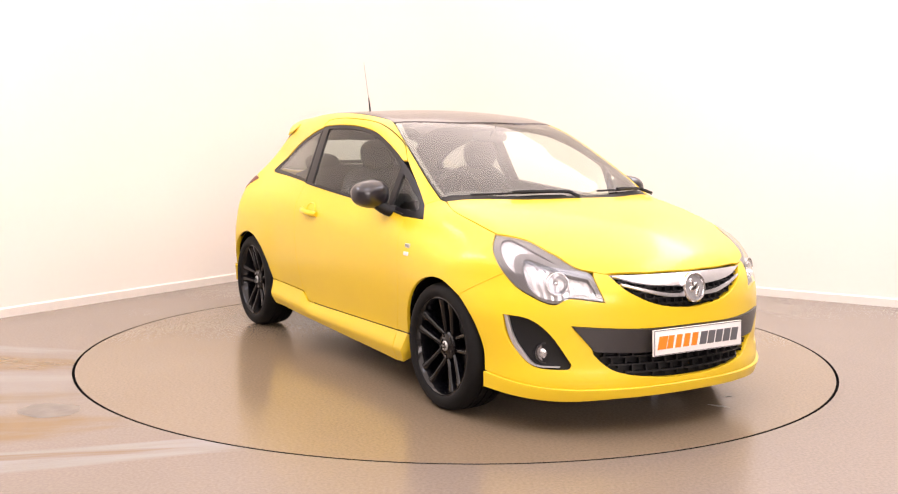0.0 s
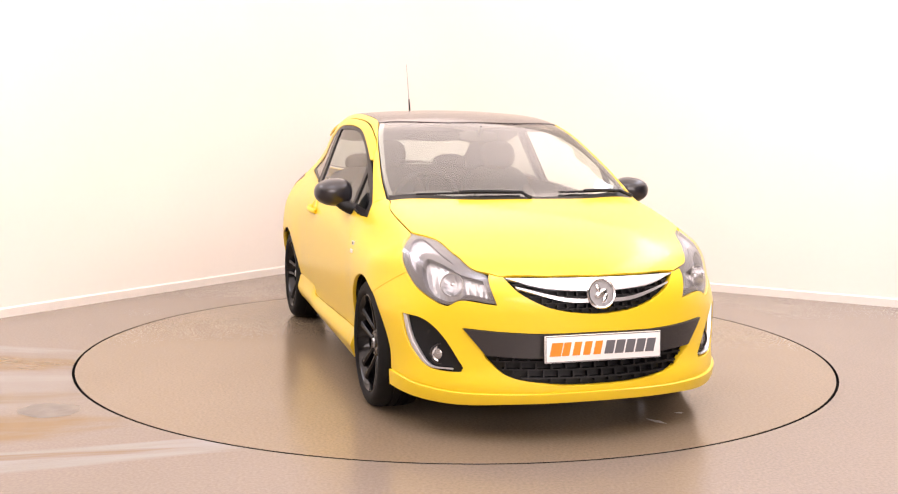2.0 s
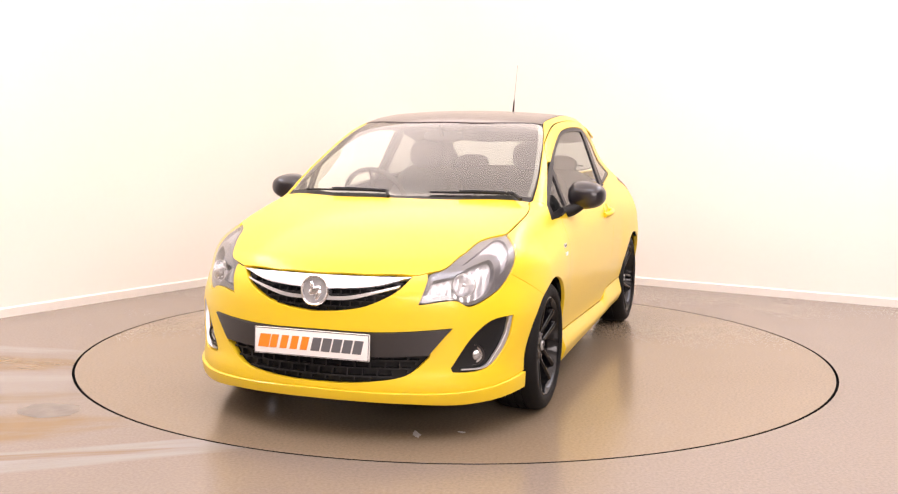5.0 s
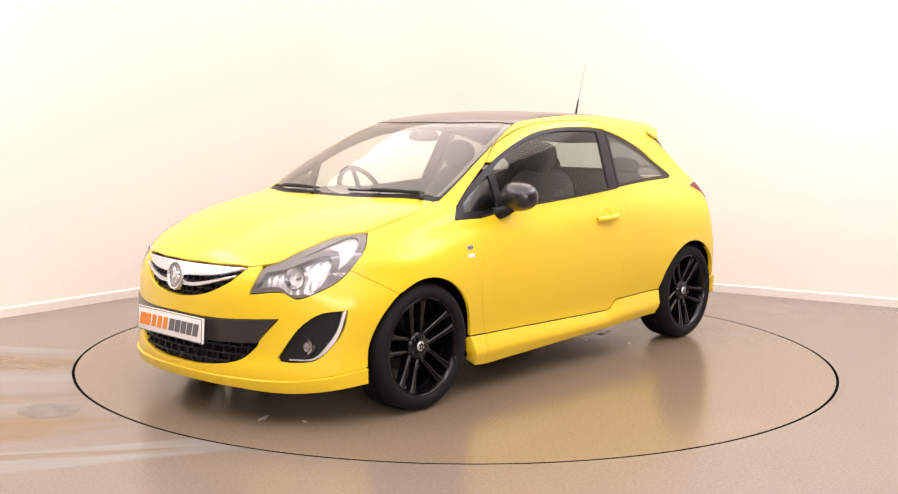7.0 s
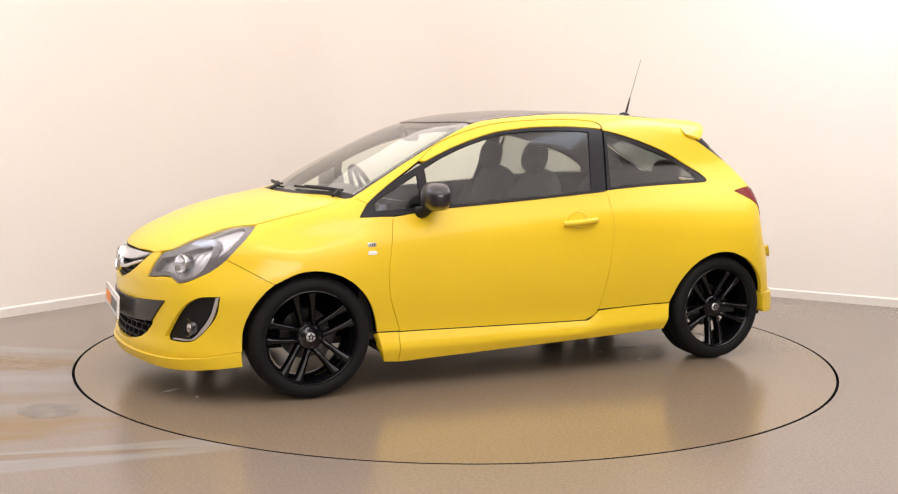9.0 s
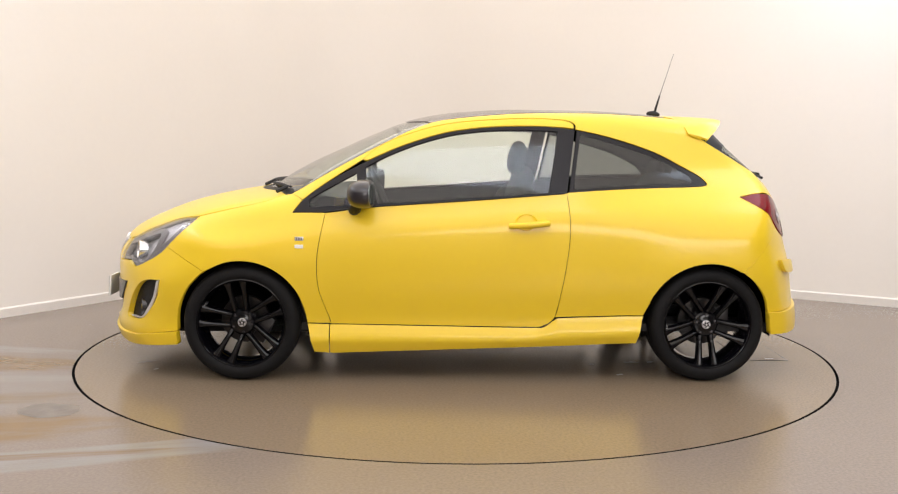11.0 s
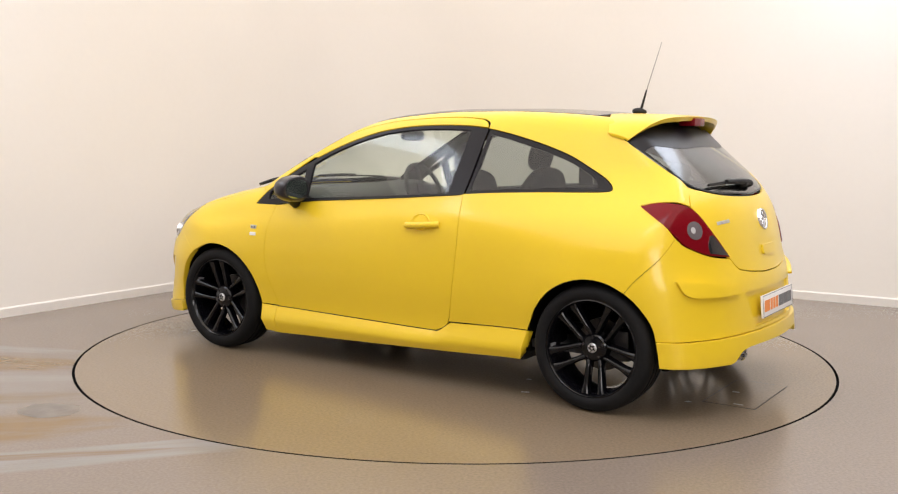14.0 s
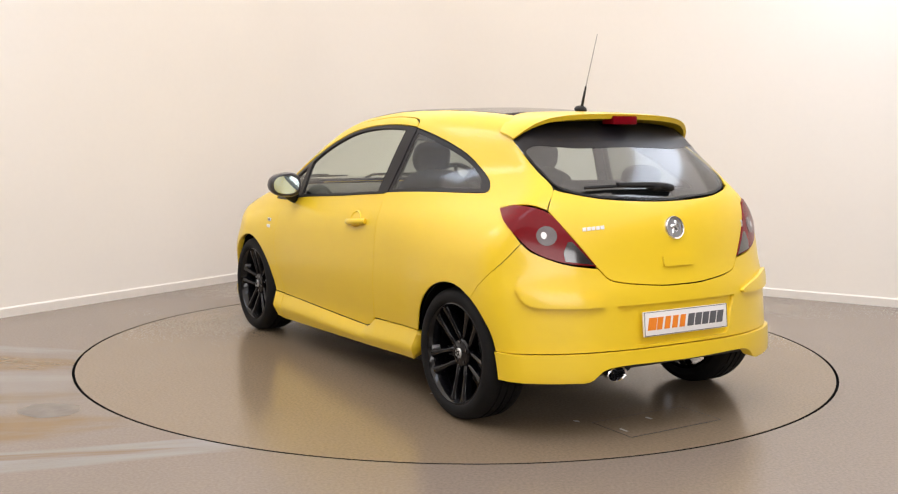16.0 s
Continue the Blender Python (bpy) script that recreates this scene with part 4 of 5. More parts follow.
# ---- front: headlights
GLASSY = mat("lamp_reflector", (0.78, 0.77, 0.78), 0.25, metal=0.5, grain=0.25, grain_scale=60, bump=0.5, bump_scale=60)
BEZEL = mat("lamp_bezel", (0.15, 0.14, 0.142), 0.3, coat=0.4, grain=0.2, grain_scale=120)
hole_a = [(1.717, 0.692, 0.772), (1.75, 0.66, 0.768), (1.824, 0.607, 0.741), (1.871, 0.569, 0.717), (1.930, 0.494, 0.698, 1), (1.972, 0.470, 0.626, 1), (1.922, 0.556, 0.64), (1.894, 0.60, 0.612), (1.861, 0.637, 0.606), (1.808, 0.679, 0.622), (1.768, 0.703, 0.658), (1.733, 0.712, 0.719)]
hole_b = [(1.566, 0.722, 0.835), (1.578, 0.684, 0.853), (1.661, 0.656, 0.827), (1.77, 0.617, 0.784), (1.83, 0.588, 0.755, 1), (1.73, 0.647, 0.795), (1.684, 0.696, 0.796), (1.682, 0.723, 0.769), (1.708, 0.732, 0.712, 1), (1.658, 0.747, 0.75)]
BOWL = mat("lamp_bowl_silver", (0.74, 0.74, 0.75), 0.16, metal=1.0, grain=0.3, grain_scale=40, bump=0.4, bump_scale=50)
INDICATOR = mat("indicator_lens", (0.62, 0.6, 0.62), 0.25, metal=0.35, grain=0.1, grain_scale=90)
lamps = [o for o in car.children if o.name.startswith("headlight")]
for lamp, flip in zip(sorted(lamps, key=lambda o: o.name), (False, True)):
    tagged(lamp, "clear headlight with dark bezel and chrome reflectors")
    s = -1 if flip else 1
    panel("bezel", "front", lamp_pts, BEZEL, lamp, off=-0.012, holes=(hole_a, hole_b), depth=0.035, flip=flip, gap=-0.003)
    panel("reflector", "front", hole_a, GLASSY, lamp, off=-0.05, depth=0, flip=flip, gap=-0.02)
    panel("indicator", "front", hole_b, INDICATOR, lamp, off=-0.026, depth=0, flip=flip, gap=-0.01)
    for cx, cy, cz, r in ((1.862, 0.596, 0.676, 0.048),):
        bm = bmesh.new()
        m = pose(cx - 0.03, s * cy, cz, 0, 84, s * 22)
        lathe(bm, [(0.010, -0.035), (0.024, -0.03), (r * 0.72, -0.012), (r * 0.93, 0.012), (r, 0.026), (r * 1.07, 0.026), (r * 1.05, -0.02)], m, 40)
        lathe(bm, [(0.0005, 0.004), (0.008, 0.002), (0.011, -0.006), (0.011, -0.034)], m, 20)
        cpart("lamp_bowl", bm, BOWL, lamp, "silvered lamp bowl")


# the reflectors are pressed in upright flutes
for m in (GLASSY, INDICATOR):
    nt = m.node_tree
    wave = nt.nodes.new("ShaderNodeTexWave")
    wave.bands_direction = "Y"
    wave.inputs["Scale"].default_value, wave.inputs["Distortion"].default_value = 13.0, 4.0
    co = nt.nodes.new("ShaderNodeTexCoord")
    bp = nt.nodes.new("ShaderNodeBump")
    bp.inputs["Strength"].default_value, bp.inputs["Distance"].default_value = 0.4, 0.005
    nt.links.new(co.outputs["Object"], wave.inputs["Vector"])
    nt.links.new(wave.outputs["Fac"], bp.inputs["Height"])
    nt.links.new(bp.outputs[0], nt.nodes["Principled BSDF"].inputs["Normal"])



def lattice(name, mode, outline, material, parent, pitch_u, pitch_v, wide, off, deep):
    """A staggered bar lattice that fills an outline on the form."""
    sc = np.array((0.8, 1.0))
    poly = smooth_path([(*a, *b[3:]) for a, b in zip(to_uv(mode, outline) * sc, outline)], 6)
    lo, hi = poly.min(0), poly.max(0)
    V, F, base = [], [], 0
    rows = int((hi[1] - lo[1]) / pitch_v) + 2
    pieces = []
    for r in range(rows):
        z = lo[1] + r * pitch_v
        cols = int((hi[0] - lo[0]) / pitch_u) + 2
        for c in range(-1, cols):
            u = lo[0] + (c + 0.5 * (r % 2)) * pitch_u
            for k in range(4):
                a, b = u + pitch_u * k / 4, u + pitch_u * (k + 1) / 4
                pieces.append(((a, z - wide / 2), (b, z - wide / 2), (b, z + wide / 2), (a, z + wide / 2)))
            for k in range(2):
                a, b = z + pitch_v * k / 2, z + pitch_v * (k + 1) / 2
                pieces.append(((u - wide / 2, a), (u + wide / 2, a), (u + wide / 2, b), (u - wide / 2, b)))
    P = np.array(pieces)
    for k in range(4):
        P = P[inside(poly, P[:, k])]
    front = cast(mode, P.reshape(-1, 2) / sc, off).reshape(-1, 4, 3)
    back = cast(mode, P.reshape(-1, 2) / sc, off - deep).reshape(-1, 4, 3)
    for f, b in zip(front, back):
        V += list(f) + list(b)
        F += [(base, base + 1, base + 2, base + 3)] + [(base + i, base + 4 + i, base + 4 + (i + 1) % 4, base + (i + 1) % 4) for i in range(4)]
        base += 8
    V = np.array(V) - np.array([AXIS[0], AXIS[1], 0])
    bm = bmesh.new()
    vs = [bm.verts.new(v) for v in V]
    for f in F:
        bm.faces.new([vs[i] for i in f])
    bmesh.ops.remove_doubles(bm, verts=bm.verts, dist=0.0003)
    bmesh.ops.recalc_face_normals(bm, faces=bm.faces)
    return part(name, bm, material, parent, "", False)


# ---- front: grille, intake, plate, fog lamps
grille = panel("grille", "front", grille_hole, BLACK_PLASTIC, car, "black honeycomb grille with chrome bars", off=-0.04, depth=0, gap=-0.02)
lattice("grille_mesh", "front", grille_hole, BLACK_PLASTIC, grille, 0.04, 0.025, 0.006, -0.012, 0.022)
panel("grille_bar", "front", mirrored([(2.033, 0, 0.7195), (1.960, 0.401, 0.716, 1), (2.035, 0.25, 0.678), (2.065, 0.065, 0.664), (2.065, 0, 0.664)]), SATIN, grille, "broad satin chrome bar", off=0.004, depth=0.025)
panel("grille_bar", "front", mirrored([(2.078, 0, 0.632), (2.074, 0.065, 0.632), (2.06, 0.174, 0.640), (1.995, 0.365, 0.684, 1), (1.999, 0.36, 0.672, 1), (2.064, 0.174, 0.622), (2.078, 0.065, 0.614), (2.08, 0, 0.614)]), SATIN, grille, "thin satin chrome bar", off=0.002, depth=0.025)
MARK = mat("emblem_field", (0.40, 0.40, 0.41), 0.35, metal=0.4, grain=0.3, grain_scale=60)


def emblem(x, z, tilt, s, parent, r=0.062):
    bm = bmesh.new()
    m = pose(x, 0, z, 0, tilt, 0)
    lathe(bm, [(r * 0.80, 0.004), (r * 0.84, 0.010), (r * 0.93, 0.012), (r, 0.006), (r, -0.02), (r * 0.8, -0.02)], m, 48)
    ob = cpart("emblem", bm, CHROME, parent, "round chrome emblem with a plain dark field")
    bm = bmesh.new()
    lathe(bm, [(0.0005, 0.002), (r * 0.8, 0.002), (r * 0.81, -0.01)], m, 40)
    cpart("emblem_field", bm, MARK, ob)
    bm = bmesh.new()
    pillow(bm, 0, 0, 0, r * 0.5, r * 0.95, 0.014, pose(0, 0, 0, 0, 0, 28 * s), 2.2, 8)
    pillow(bm, r * 0.30, r * 0.25 * s, 0, r * 0.75, r * 0.34, 0.014, pose(0, 0, 0, 0, 0, -25 * s), 2.2, 8)
    pillow(bm, -r * 0.28, -r * 0.2 * s, 0, r * 0.7, r * 0.32, 0.014, pose(0, 0, 0, 0, 0, 20 * s), 2.2, 8)
    bmesh.ops.transform(bm, matrix=m @ Matrix.Translation((0, 0, 0.004)), verts=bm.verts)
    cpart("emblem_shape", bm, CHROME, ob)


emblem(2.075, 0.652, 80, 1, grille, 0.068)
intake = panel("intake", "front", intake_hole, BLACK_PLASTIC, car, "black lower air intake", off=-0.05, depth=0, gap=-0.02)
panel("intake_bar", "front", mirrored([(2.085, 0, 0.485), (2.05, 0.296, 0.482), (1.922, 0.57, 0.498, 1), (1.965, 0.505, 0.41), (1.975, 0.485, 0.385, 1), (2.03, 0.36, 0.378), (2.06, 0.25, 0.375), (2.085, 0, 0.37)]), GREY_PLASTIC, intake, "smooth dark grey plastic bar", off=0.008, depth=0.04)
low_mesh = mirrored([(2.085, 0, 0.372), (2.06, 0.25, 0.377), (1.982, 0.474, 0.384, 1), (1.984, 0.470, 0.36), (2.023, 0.396, 0.293), (2.081, 0.196, 0.258), (2.098, 0, 0.252)])
lattice("intake_mesh", "front", low_mesh, BLACK_PLASTIC, intake, 0.06, 0.035, 0.008, -0.012, 0.025)


def plate(parent, m, label):
    """A dealer's plate: its writing as plain slanted blocks, five orange and five grey."""
    bm = bmesh.new()
    box(bm, -0.26, 0.26, -0.0555, 0.0555, -0.012, 0.0, m, 0.003)
    base = cpart("number_plate", bm, PLATE, parent, label)
    bm = bmesh.new()
    for x0, x1, y0, y1 in ((-0.258, 0.258, 0.0505, 0.0535), (-0.258, 0.258, -0.0535, -0.0505), (-0.2585, -0.2555, -0.0535, 0.0535), (0.2555, 0.2585, -0.0535, 0.0535)):
        box(bm, x0, x1, y0, y1, 0.0003, 0.0012, m)
    cpart("plate_border", bm, DARK, base, smooth=False)
    for k, (colour, start) in enumerate(((ORANGE, -0.236), (DARK, 0.006))):
        for i in range(5):
            w = 0.040 if i != 0 or k else 0.05
            bm = bmesh.new()
            made = box(bm, start + i * 0.0465 + (0.007 if i and not k else 0), start + i * 0.0465 + w - 0.001, -0.0275, 0.0275, 0.0005, 0.002)
            for v in made:
                v.co.x += v.co.y * 0.22
            bmesh.ops.transform(bm, matrix=m, verts=bm.verts)
            cpart("plate_bar", bm, colour, base, smooth=False)


plate(intake, Matrix.Translation((2.122, 0, 0.426)) @ Matrix.Scale(1.05, 4) @ Matrix(((0, 0, 1, 0), (1, 0, 0, 0), (0, 1, 0, 0), (0, 0, 0, 1))) @ pose(0, 0, 0, -3, 0, 0), "white front plate with orange and grey bars")
for flip in (False, True):
    s = -1 if flip else 1
    fog = panel("fog_light_surround", "front", fog_hole, BLACK_PLASTIC, car, "black fog lamp recess with chrome edge", off=-0.03, depth=0, gap=-0.015, flip=flip)
    panel("chrome_edge", "front", [(1.707, 0.755, 0.529, 1), (1.690, 0.764, 0.534, 1), (1.715, 0.751, 0.44), (1.752, 0.728, 0.37), (1.81, 0.686, 0.312), (1.893, 0.609, 0.309, 1), (1.893, 0.609, 0.317, 1), (1.815, 0.683, 0.321), (1.767, 0.718, 0.379), (1.730, 0.742, 0.446)], SATIN, fog, "satin chrome trim strip", off=-0.004, depth=0.02, flip=flip)
    bm = bmesh.new()
    m = pose(1.824, s * 0.645, 0.370, 0, 88, s * 18)
    lathe(bm, [(0.0005, 0.012), (0.012, 0.0105), (0.024, 0.006), (0.026, 0.002), (0.030, 0.002), (0.036, 0.004), (0.040, 0.001)], m, 32)
    lamp = cpart("fog_lamp", bm, mat("fog_lens", (0.5, 0.5, 0.51), 0.12, metal=0.8, coat=0.8, grain=0.3, grain_scale=90), fog, "round clear fog lamp")
    bm = bmesh.new()
    lathe(bm, [(0.040, -0.002), (0.041, 0.010), (0.047, 0.010), (0.053, -0.03)], m, 32)
    cpart("fog_lamp_ring", bm, BLACK_GLOSS, fog)

# ---- sides: mirrors, handles, badges
doors = sorted([o for o in car.children if o.name.split(".")[0] == "door"], key=lambda o: o.name)
for door, s in zip(doors, (1, -1)):
    bm = bmesh.new()
    made = pillow(bm, 0, 0, 0, 0.165, 0.205, 0.150, None, 2.4, 16)
    for v in made:
        if v.co.x < 0:
            v.co.x = max(v.co.x, -0.045)
        v.co.z *= 1 + 0.25 * v.co.y * s / 0.1 * -0.5
    bmesh.ops.transform(bm, matrix=pose(0.605, s * 0.890, 1.010, 0, 0, s * -8), verts=bm.verts)
    shell_ob = cpart("door_mirror", bm, MIRROR_BLACK, door, "gloss black door mirror")
    bm = bmesh.new()
    pts = []
    for k in range(7):
        u = k / 6
        pts.append((0.665 - 0.03 * u, s * (0.765 + 0.10 * u), 0.918 + 0.045 * u * u))
    tube(bm, pts, 0.034, 10, 0.03)
    cpart("mirror_stalk", bm, BLACK_PLASTIC, shell_ob)
    bm = bmesh.new()
    flat = [bm.verts.new(pose(0.605, s * 0.890, 1.010, 0, 0, s * -8) @ Vector((-0.0465, 0.078 * abs(math.cos(w)) ** 0.8 * (1 if math.cos(w) > 0 else -1), 0.054 * abs(math.sin(w)) ** 0.8 * (1 if math.sin(w) > 0 else -1)))) for w in np.linspace(0, 2 * math.pi, 33)[:-1]]
    low = [bm.verts.new(v.co + Vector((0.01, 0, 0))) for v in flat]
    bm.faces.new(flat)
    for q in range(32):
        bm.faces.new((flat[q], low[q], low[(q + 1) % 32], flat[(q + 1) % 32]))
    cpart("mirror_glass", bm, mat("mirror_glass", (0.38, 0.45, 0.44), 0.03, metal=1.0), shell_ob, "mirror glass")
    # handle: a bar on two feet before a dished cup
    q, nrm = skin_point("flank", (-0.27, 0.84, 0.853))
    bm = bmesh.new()
    pts = []
    for k in range(9):
        u = k / 8
        x, z = -0.172 - 0.208 * u, 0.845 + 0.016 * u
        y = side_y(x, z)
        pts.append((x, s * (y + 0.004 + 0.026 * math.sin(math.pi * min(1, max(0, u * 1.06 - 0.03))) ** 0.6), z))
    tube(bm, pts, 0.0165, 10)
    cpart("door_handle", bm, YELLOW, door, "yellow pull handle")
    bm = bmesh.new()
    cz = 0.866
    rings = []
    for r, h in ((1.0, 0.0008), (0.93, 0.0075), (0.82, 0.003), (0.6, 0.0022), (0.02, 0.002)):
        rings.append([])
        for q in range(28):
            w = 2 * math.pi * q / 28
            x, z = -0.262 + 0.062 * r * math.cos(w), cz + 0.045 * r * math.sin(w)
            rings[-1].append(bm.verts.new((x, s * (side_y(x, z) + h), z)))
    for a, b in zip(rings, rings[1:]):
        for q in range(28):
            bm.faces.new((a[q], a[(q + 1) % 28], b[(q + 1) % 28], b[q]))
    cpart("handle_cup", bm, YELLOW, door)
    # badge and small white tab behind the front arch
    wing = sorted([o for o in car.children if o.name.startswith("front_wing")], key=lambda o: o.name)[0 if s > 0 else 1]
    for z, h, colour, nm in ((0.770, 0.022, SATIN, "badge"), (0.729, 0.020, PLATE, "sticker")):
        y = side_y(0.945, z)
        bm = bmesh.new()
        box(bm, 0.922, 0.968, s * y - 0.004, s * y + 0.004, z - h / 2, z + h / 2, None, 0.003)
        b = cpart(nm, bm, colour, wing, "small silver badge" if nm == "badge" else "small white sticker")
        if nm == "badge":
            bm = bmesh.new()
            for x in (0.933, 0.945, 0.957):
                box(bm, x - 0.003, x + 0.003, s * y - 0.005, s * y + 0.005, z - 0.006, z + 0.006)
            cpart("badge_bar", bm, DARK, b, smooth=False)
    # ribbed black line under the side glass
    bm = bmesh.new()
    pts = []
    for k in range(17):
        x = 0.80 - 1.27 * k / 16
        z = float(np.interp(x, (-0.484, 0.024, 0.52, 0.82), (1.019, 0.978, 0.943, 0.909)))
        pts.append((x, s * (side_y(x, z) + 0.001), z))
    tube(bm, pts, 0.005, 6)
    cpart("window_seal", bm, BLACK_PLASTIC, door)

# ---- scuttle and front wipers
panel("scuttle", "flank", mirrored([(1.246, 0, 1.002), (1.206, 0.3, 0.996), (1.03, 0.688, 0.986, 1), (0.98, 0.682, 1.02, 1), (1.158, 0.3, 1.028), (1.198, 0, 1.03)]), BLACK_PLASTIC, car, "black plastic scuttle", off=-0.004, depth=0.02, gap=0)
for ys in ((-0.55, -0.03, 0.03), (0.19, 0.60, 0.05)):
    bm = bmesh.new()
    pts, arm = [], []
    for k in range(9):
        u = k / 8
        y = ys[0] + (ys[1] - ys[0]) * u
        x = 1.185 - 0.38 * y * y - 0.012 + (0.0 if ys[0] < 0 else -0.02 * u)
        z = float(cast("flank", to_uv("flank", [(x, y, 1.03)]), 0.008)[0][2])
        pts.append((x, y, z))
        if k > 2:
            arm.append((x + 0.022, y, z + 0.001 + 0.006 * math.sin(math.pi * u)))
    tube(bm, pts, 0.006, 6)
    tube(bm, arm + [(arm[-1][0] + 0.05, arm[-1][1] + ys[2], arm[-1][2] - 0.025)], 0.010, 6)
    cpart("wiper", bm, BLACK_PLASTIC, car, "black windscreen wiper")
for s in (1, -1):
    panel("screen_border", "flank", [(0.264, 0.556, 1.39, 1), (0.645, 0.647, 1.21), (0.99, 0.687, 1.01, 1), (0.975, 0.66, 1.025, 1), (0.645, 0.62, 1.215), (0.29, 0.53, 1.385, 1)], BLACK_GLOSS, windscreen, off=-0.006, depth=0, gap=0, flip=s < 0)

# ---- roof aerial and spoiler
bm = bmesh.new()
pillow(bm, -1.115, 0, 1.460, 0.085, 0.045, 0.04, pose(0, 0, 0, 0, -6, 0), 2.0, 10)
aerial = cpart("aerial", bm, BLACK_PLASTIC, car, "thin black whip aerial on a small base")
bm = bmesh.new()
tube(bm, [(-1.125, 0, 1.475), (-1.152, 0, 1.575)], 0.008, 8, 0.0045)
cpart("aerial_rod", bm, BLACK_PLASTIC, aerial)
bm = bmesh.new()
tube(bm, [(-1.151, 0, 1.57), (-1.230, 0, 1.827)], 0.003, 6, 0.0017)
cpart("aerial_tip", bm, mat("aerial_grey", (0.3, 0.29, 0.28), 0.5, grain=0.2, grain_scale=60), aerial, "thin grey whip")

bm = bmesh.new()
N = 32
tops, lows = [], []
for i in range(N + 1):
    v = -1 + 2 * i / N
    y = 0.553 * v
    tip = -1.450 + 0.10 * abs(v) ** 3 + 0.05 * abs(v) ** 12
    lead = -1.09 - 0.10 * max(0, abs(v) - 0.55) / 0.45
    drop = 0.028 * v * v + 0.095 * abs(v) ** 8
    t, l = [], []
    for k in range(9):
        u = k / 8
        x = lead + (tip - lead) * u
        z = 1.449 - 0.012 * u * u - drop * (0.85 + 0.15 * u)
        if u > 0.95:
            z -= 0.004
        t.append(bm.verts.new((x, y, z)))
        thick = 0.012 + 0.035 * math.sin(math.pi * min(1, u * 0.9 + 0.05)) + (0.006 if u > 0.9 else 0)
        thick *= 1 - 0.7 * abs(v) ** 6
        l.append(bm.verts.new((x + (0.012 if k == 8 else 0), y * (1 - 0.01 * u), z - thick)))
    tops.append(t)
    lows.append(l)
for a, b, c, d in zip(tops, tops[1:], lows, lows[1:]):
    for k in range(8):
        bm.faces.new((a[k], a[k + 1], b[k + 1], b[k]))
        bm.faces.new((c[k + 1], c[k], d[k], d[k + 1]))
    bm.faces.new((a[8], c[8], d[8], b[8]))
    bm.faces.new((c[0], a[0], b[0], d[0]))
for t, l in ((tops[0], lows[0]), (tops[-1], lows[-1])):
    for k in range(8):
        bm.faces.new((t[k], t[k + 1], l[k + 1], l[k]))
spoiler = cpart("spoiler", bm, YELLOW, car, "yellow roof spoiler over the rear window")
bm = bmesh.new()
box(bm, -1.456, -1.37, -0.075, 0.075, 1.383, 1.424, None, 0.006)
cpart("brake_light", bm, RED, spoiler, "dark red high brake light")
panel("spoiler_underside", "flank", mirrored([(-1.15, 0, 1.43), (-1.15, 0.42, 1.40, 1), (-1.245, 0.52, 1.315, 1), (-1.36, 0.3, 1.36), (-1.38, 0, 1.37)]), BLACK_PLASTIC, spoiler, off=-0.012, depth=0, gap=0)

# ---- tail
bm = bmesh.new()
pts = []
for k in range(9):
    u = k / 8
    y = 0.40 - 0.42 * u
    q, nrm = skin_point("flank", (-1.665 - 0.045 * u, y, 1.08), 0.014)
    pts.append(q)
tube(bm, pts, 0.008, 6)
for p, r in ((pts[7], 0.026), (pts[8] + Vector((0, -0.02, 0)), 0.022)):
    pillow(bm, p.x - 0.004, p.y, p.z - 0.006, 0.05, 0.08, 0.04, None, 2.2, 8)
arm = [pts[3] + Vector((-0.008, 0, 0.006)), pts[6] + Vector((-0.012, 0, 0.004)), pts[8] + Vector((-0.012, 0, 0))]
tube(bm, arm, 0.012, 8, 0.018)
cpart("rear_wiper", bm, BLACK_PLASTIC, tailgate, "black rear wiper")
emblem(-1.803, 0.913, -76, -1, tailgate, 0.056)
panel("tailgate_handle", "back", mirrored([(-1.83, 0, 0.793), (-1.83, 0.095, 0.793, 1), (-1.84, 0.095, 0.757), (-1.843, 0.085, 0.747), (-1.843, 0, 0.747)]), YELLOW, tailgate, off=0.012, depth=0.014, gap=0)
for y0, y1, zz, nb in ((0.478, 0.366, 0.915, 5), (-0.535, -0.56, 0.918, 1), (-0.535, -0.56, 0.898, 1)):
    for i in range(nb):
        ya = y0 + (y1 - y0) * (i + 0.08) / nb
        yb = y0 + (y1 - y0) * (i + 0.86) / nb
        panel("tailgate_letter_bar", "back", [(-1.72, ya, zz + 0.008, 1), (-1.72, yb, zz + 0.008, 1), (-1.72, yb, zz - 0.008, 1), (-1.72, ya, zz - 0.008, 1)], SATIN, tailgate, "", off=0.003, depth=0.003, gap=0, n=1)
SMOKE = mat("smoked_lens", (0.02, 0.018, 0.02), 0.12, coat=1.0, grain=0.2, grain_scale=60)
CLEARISH = mat("reversing_lens", (0.14, 0.12, 0.125), 0.2, coat=0.3, grain=0.2, grain_scale=60)
tails = sorted([o for o in car.children if o.name.startswith("tail_light")], key=lambda o: o.name)
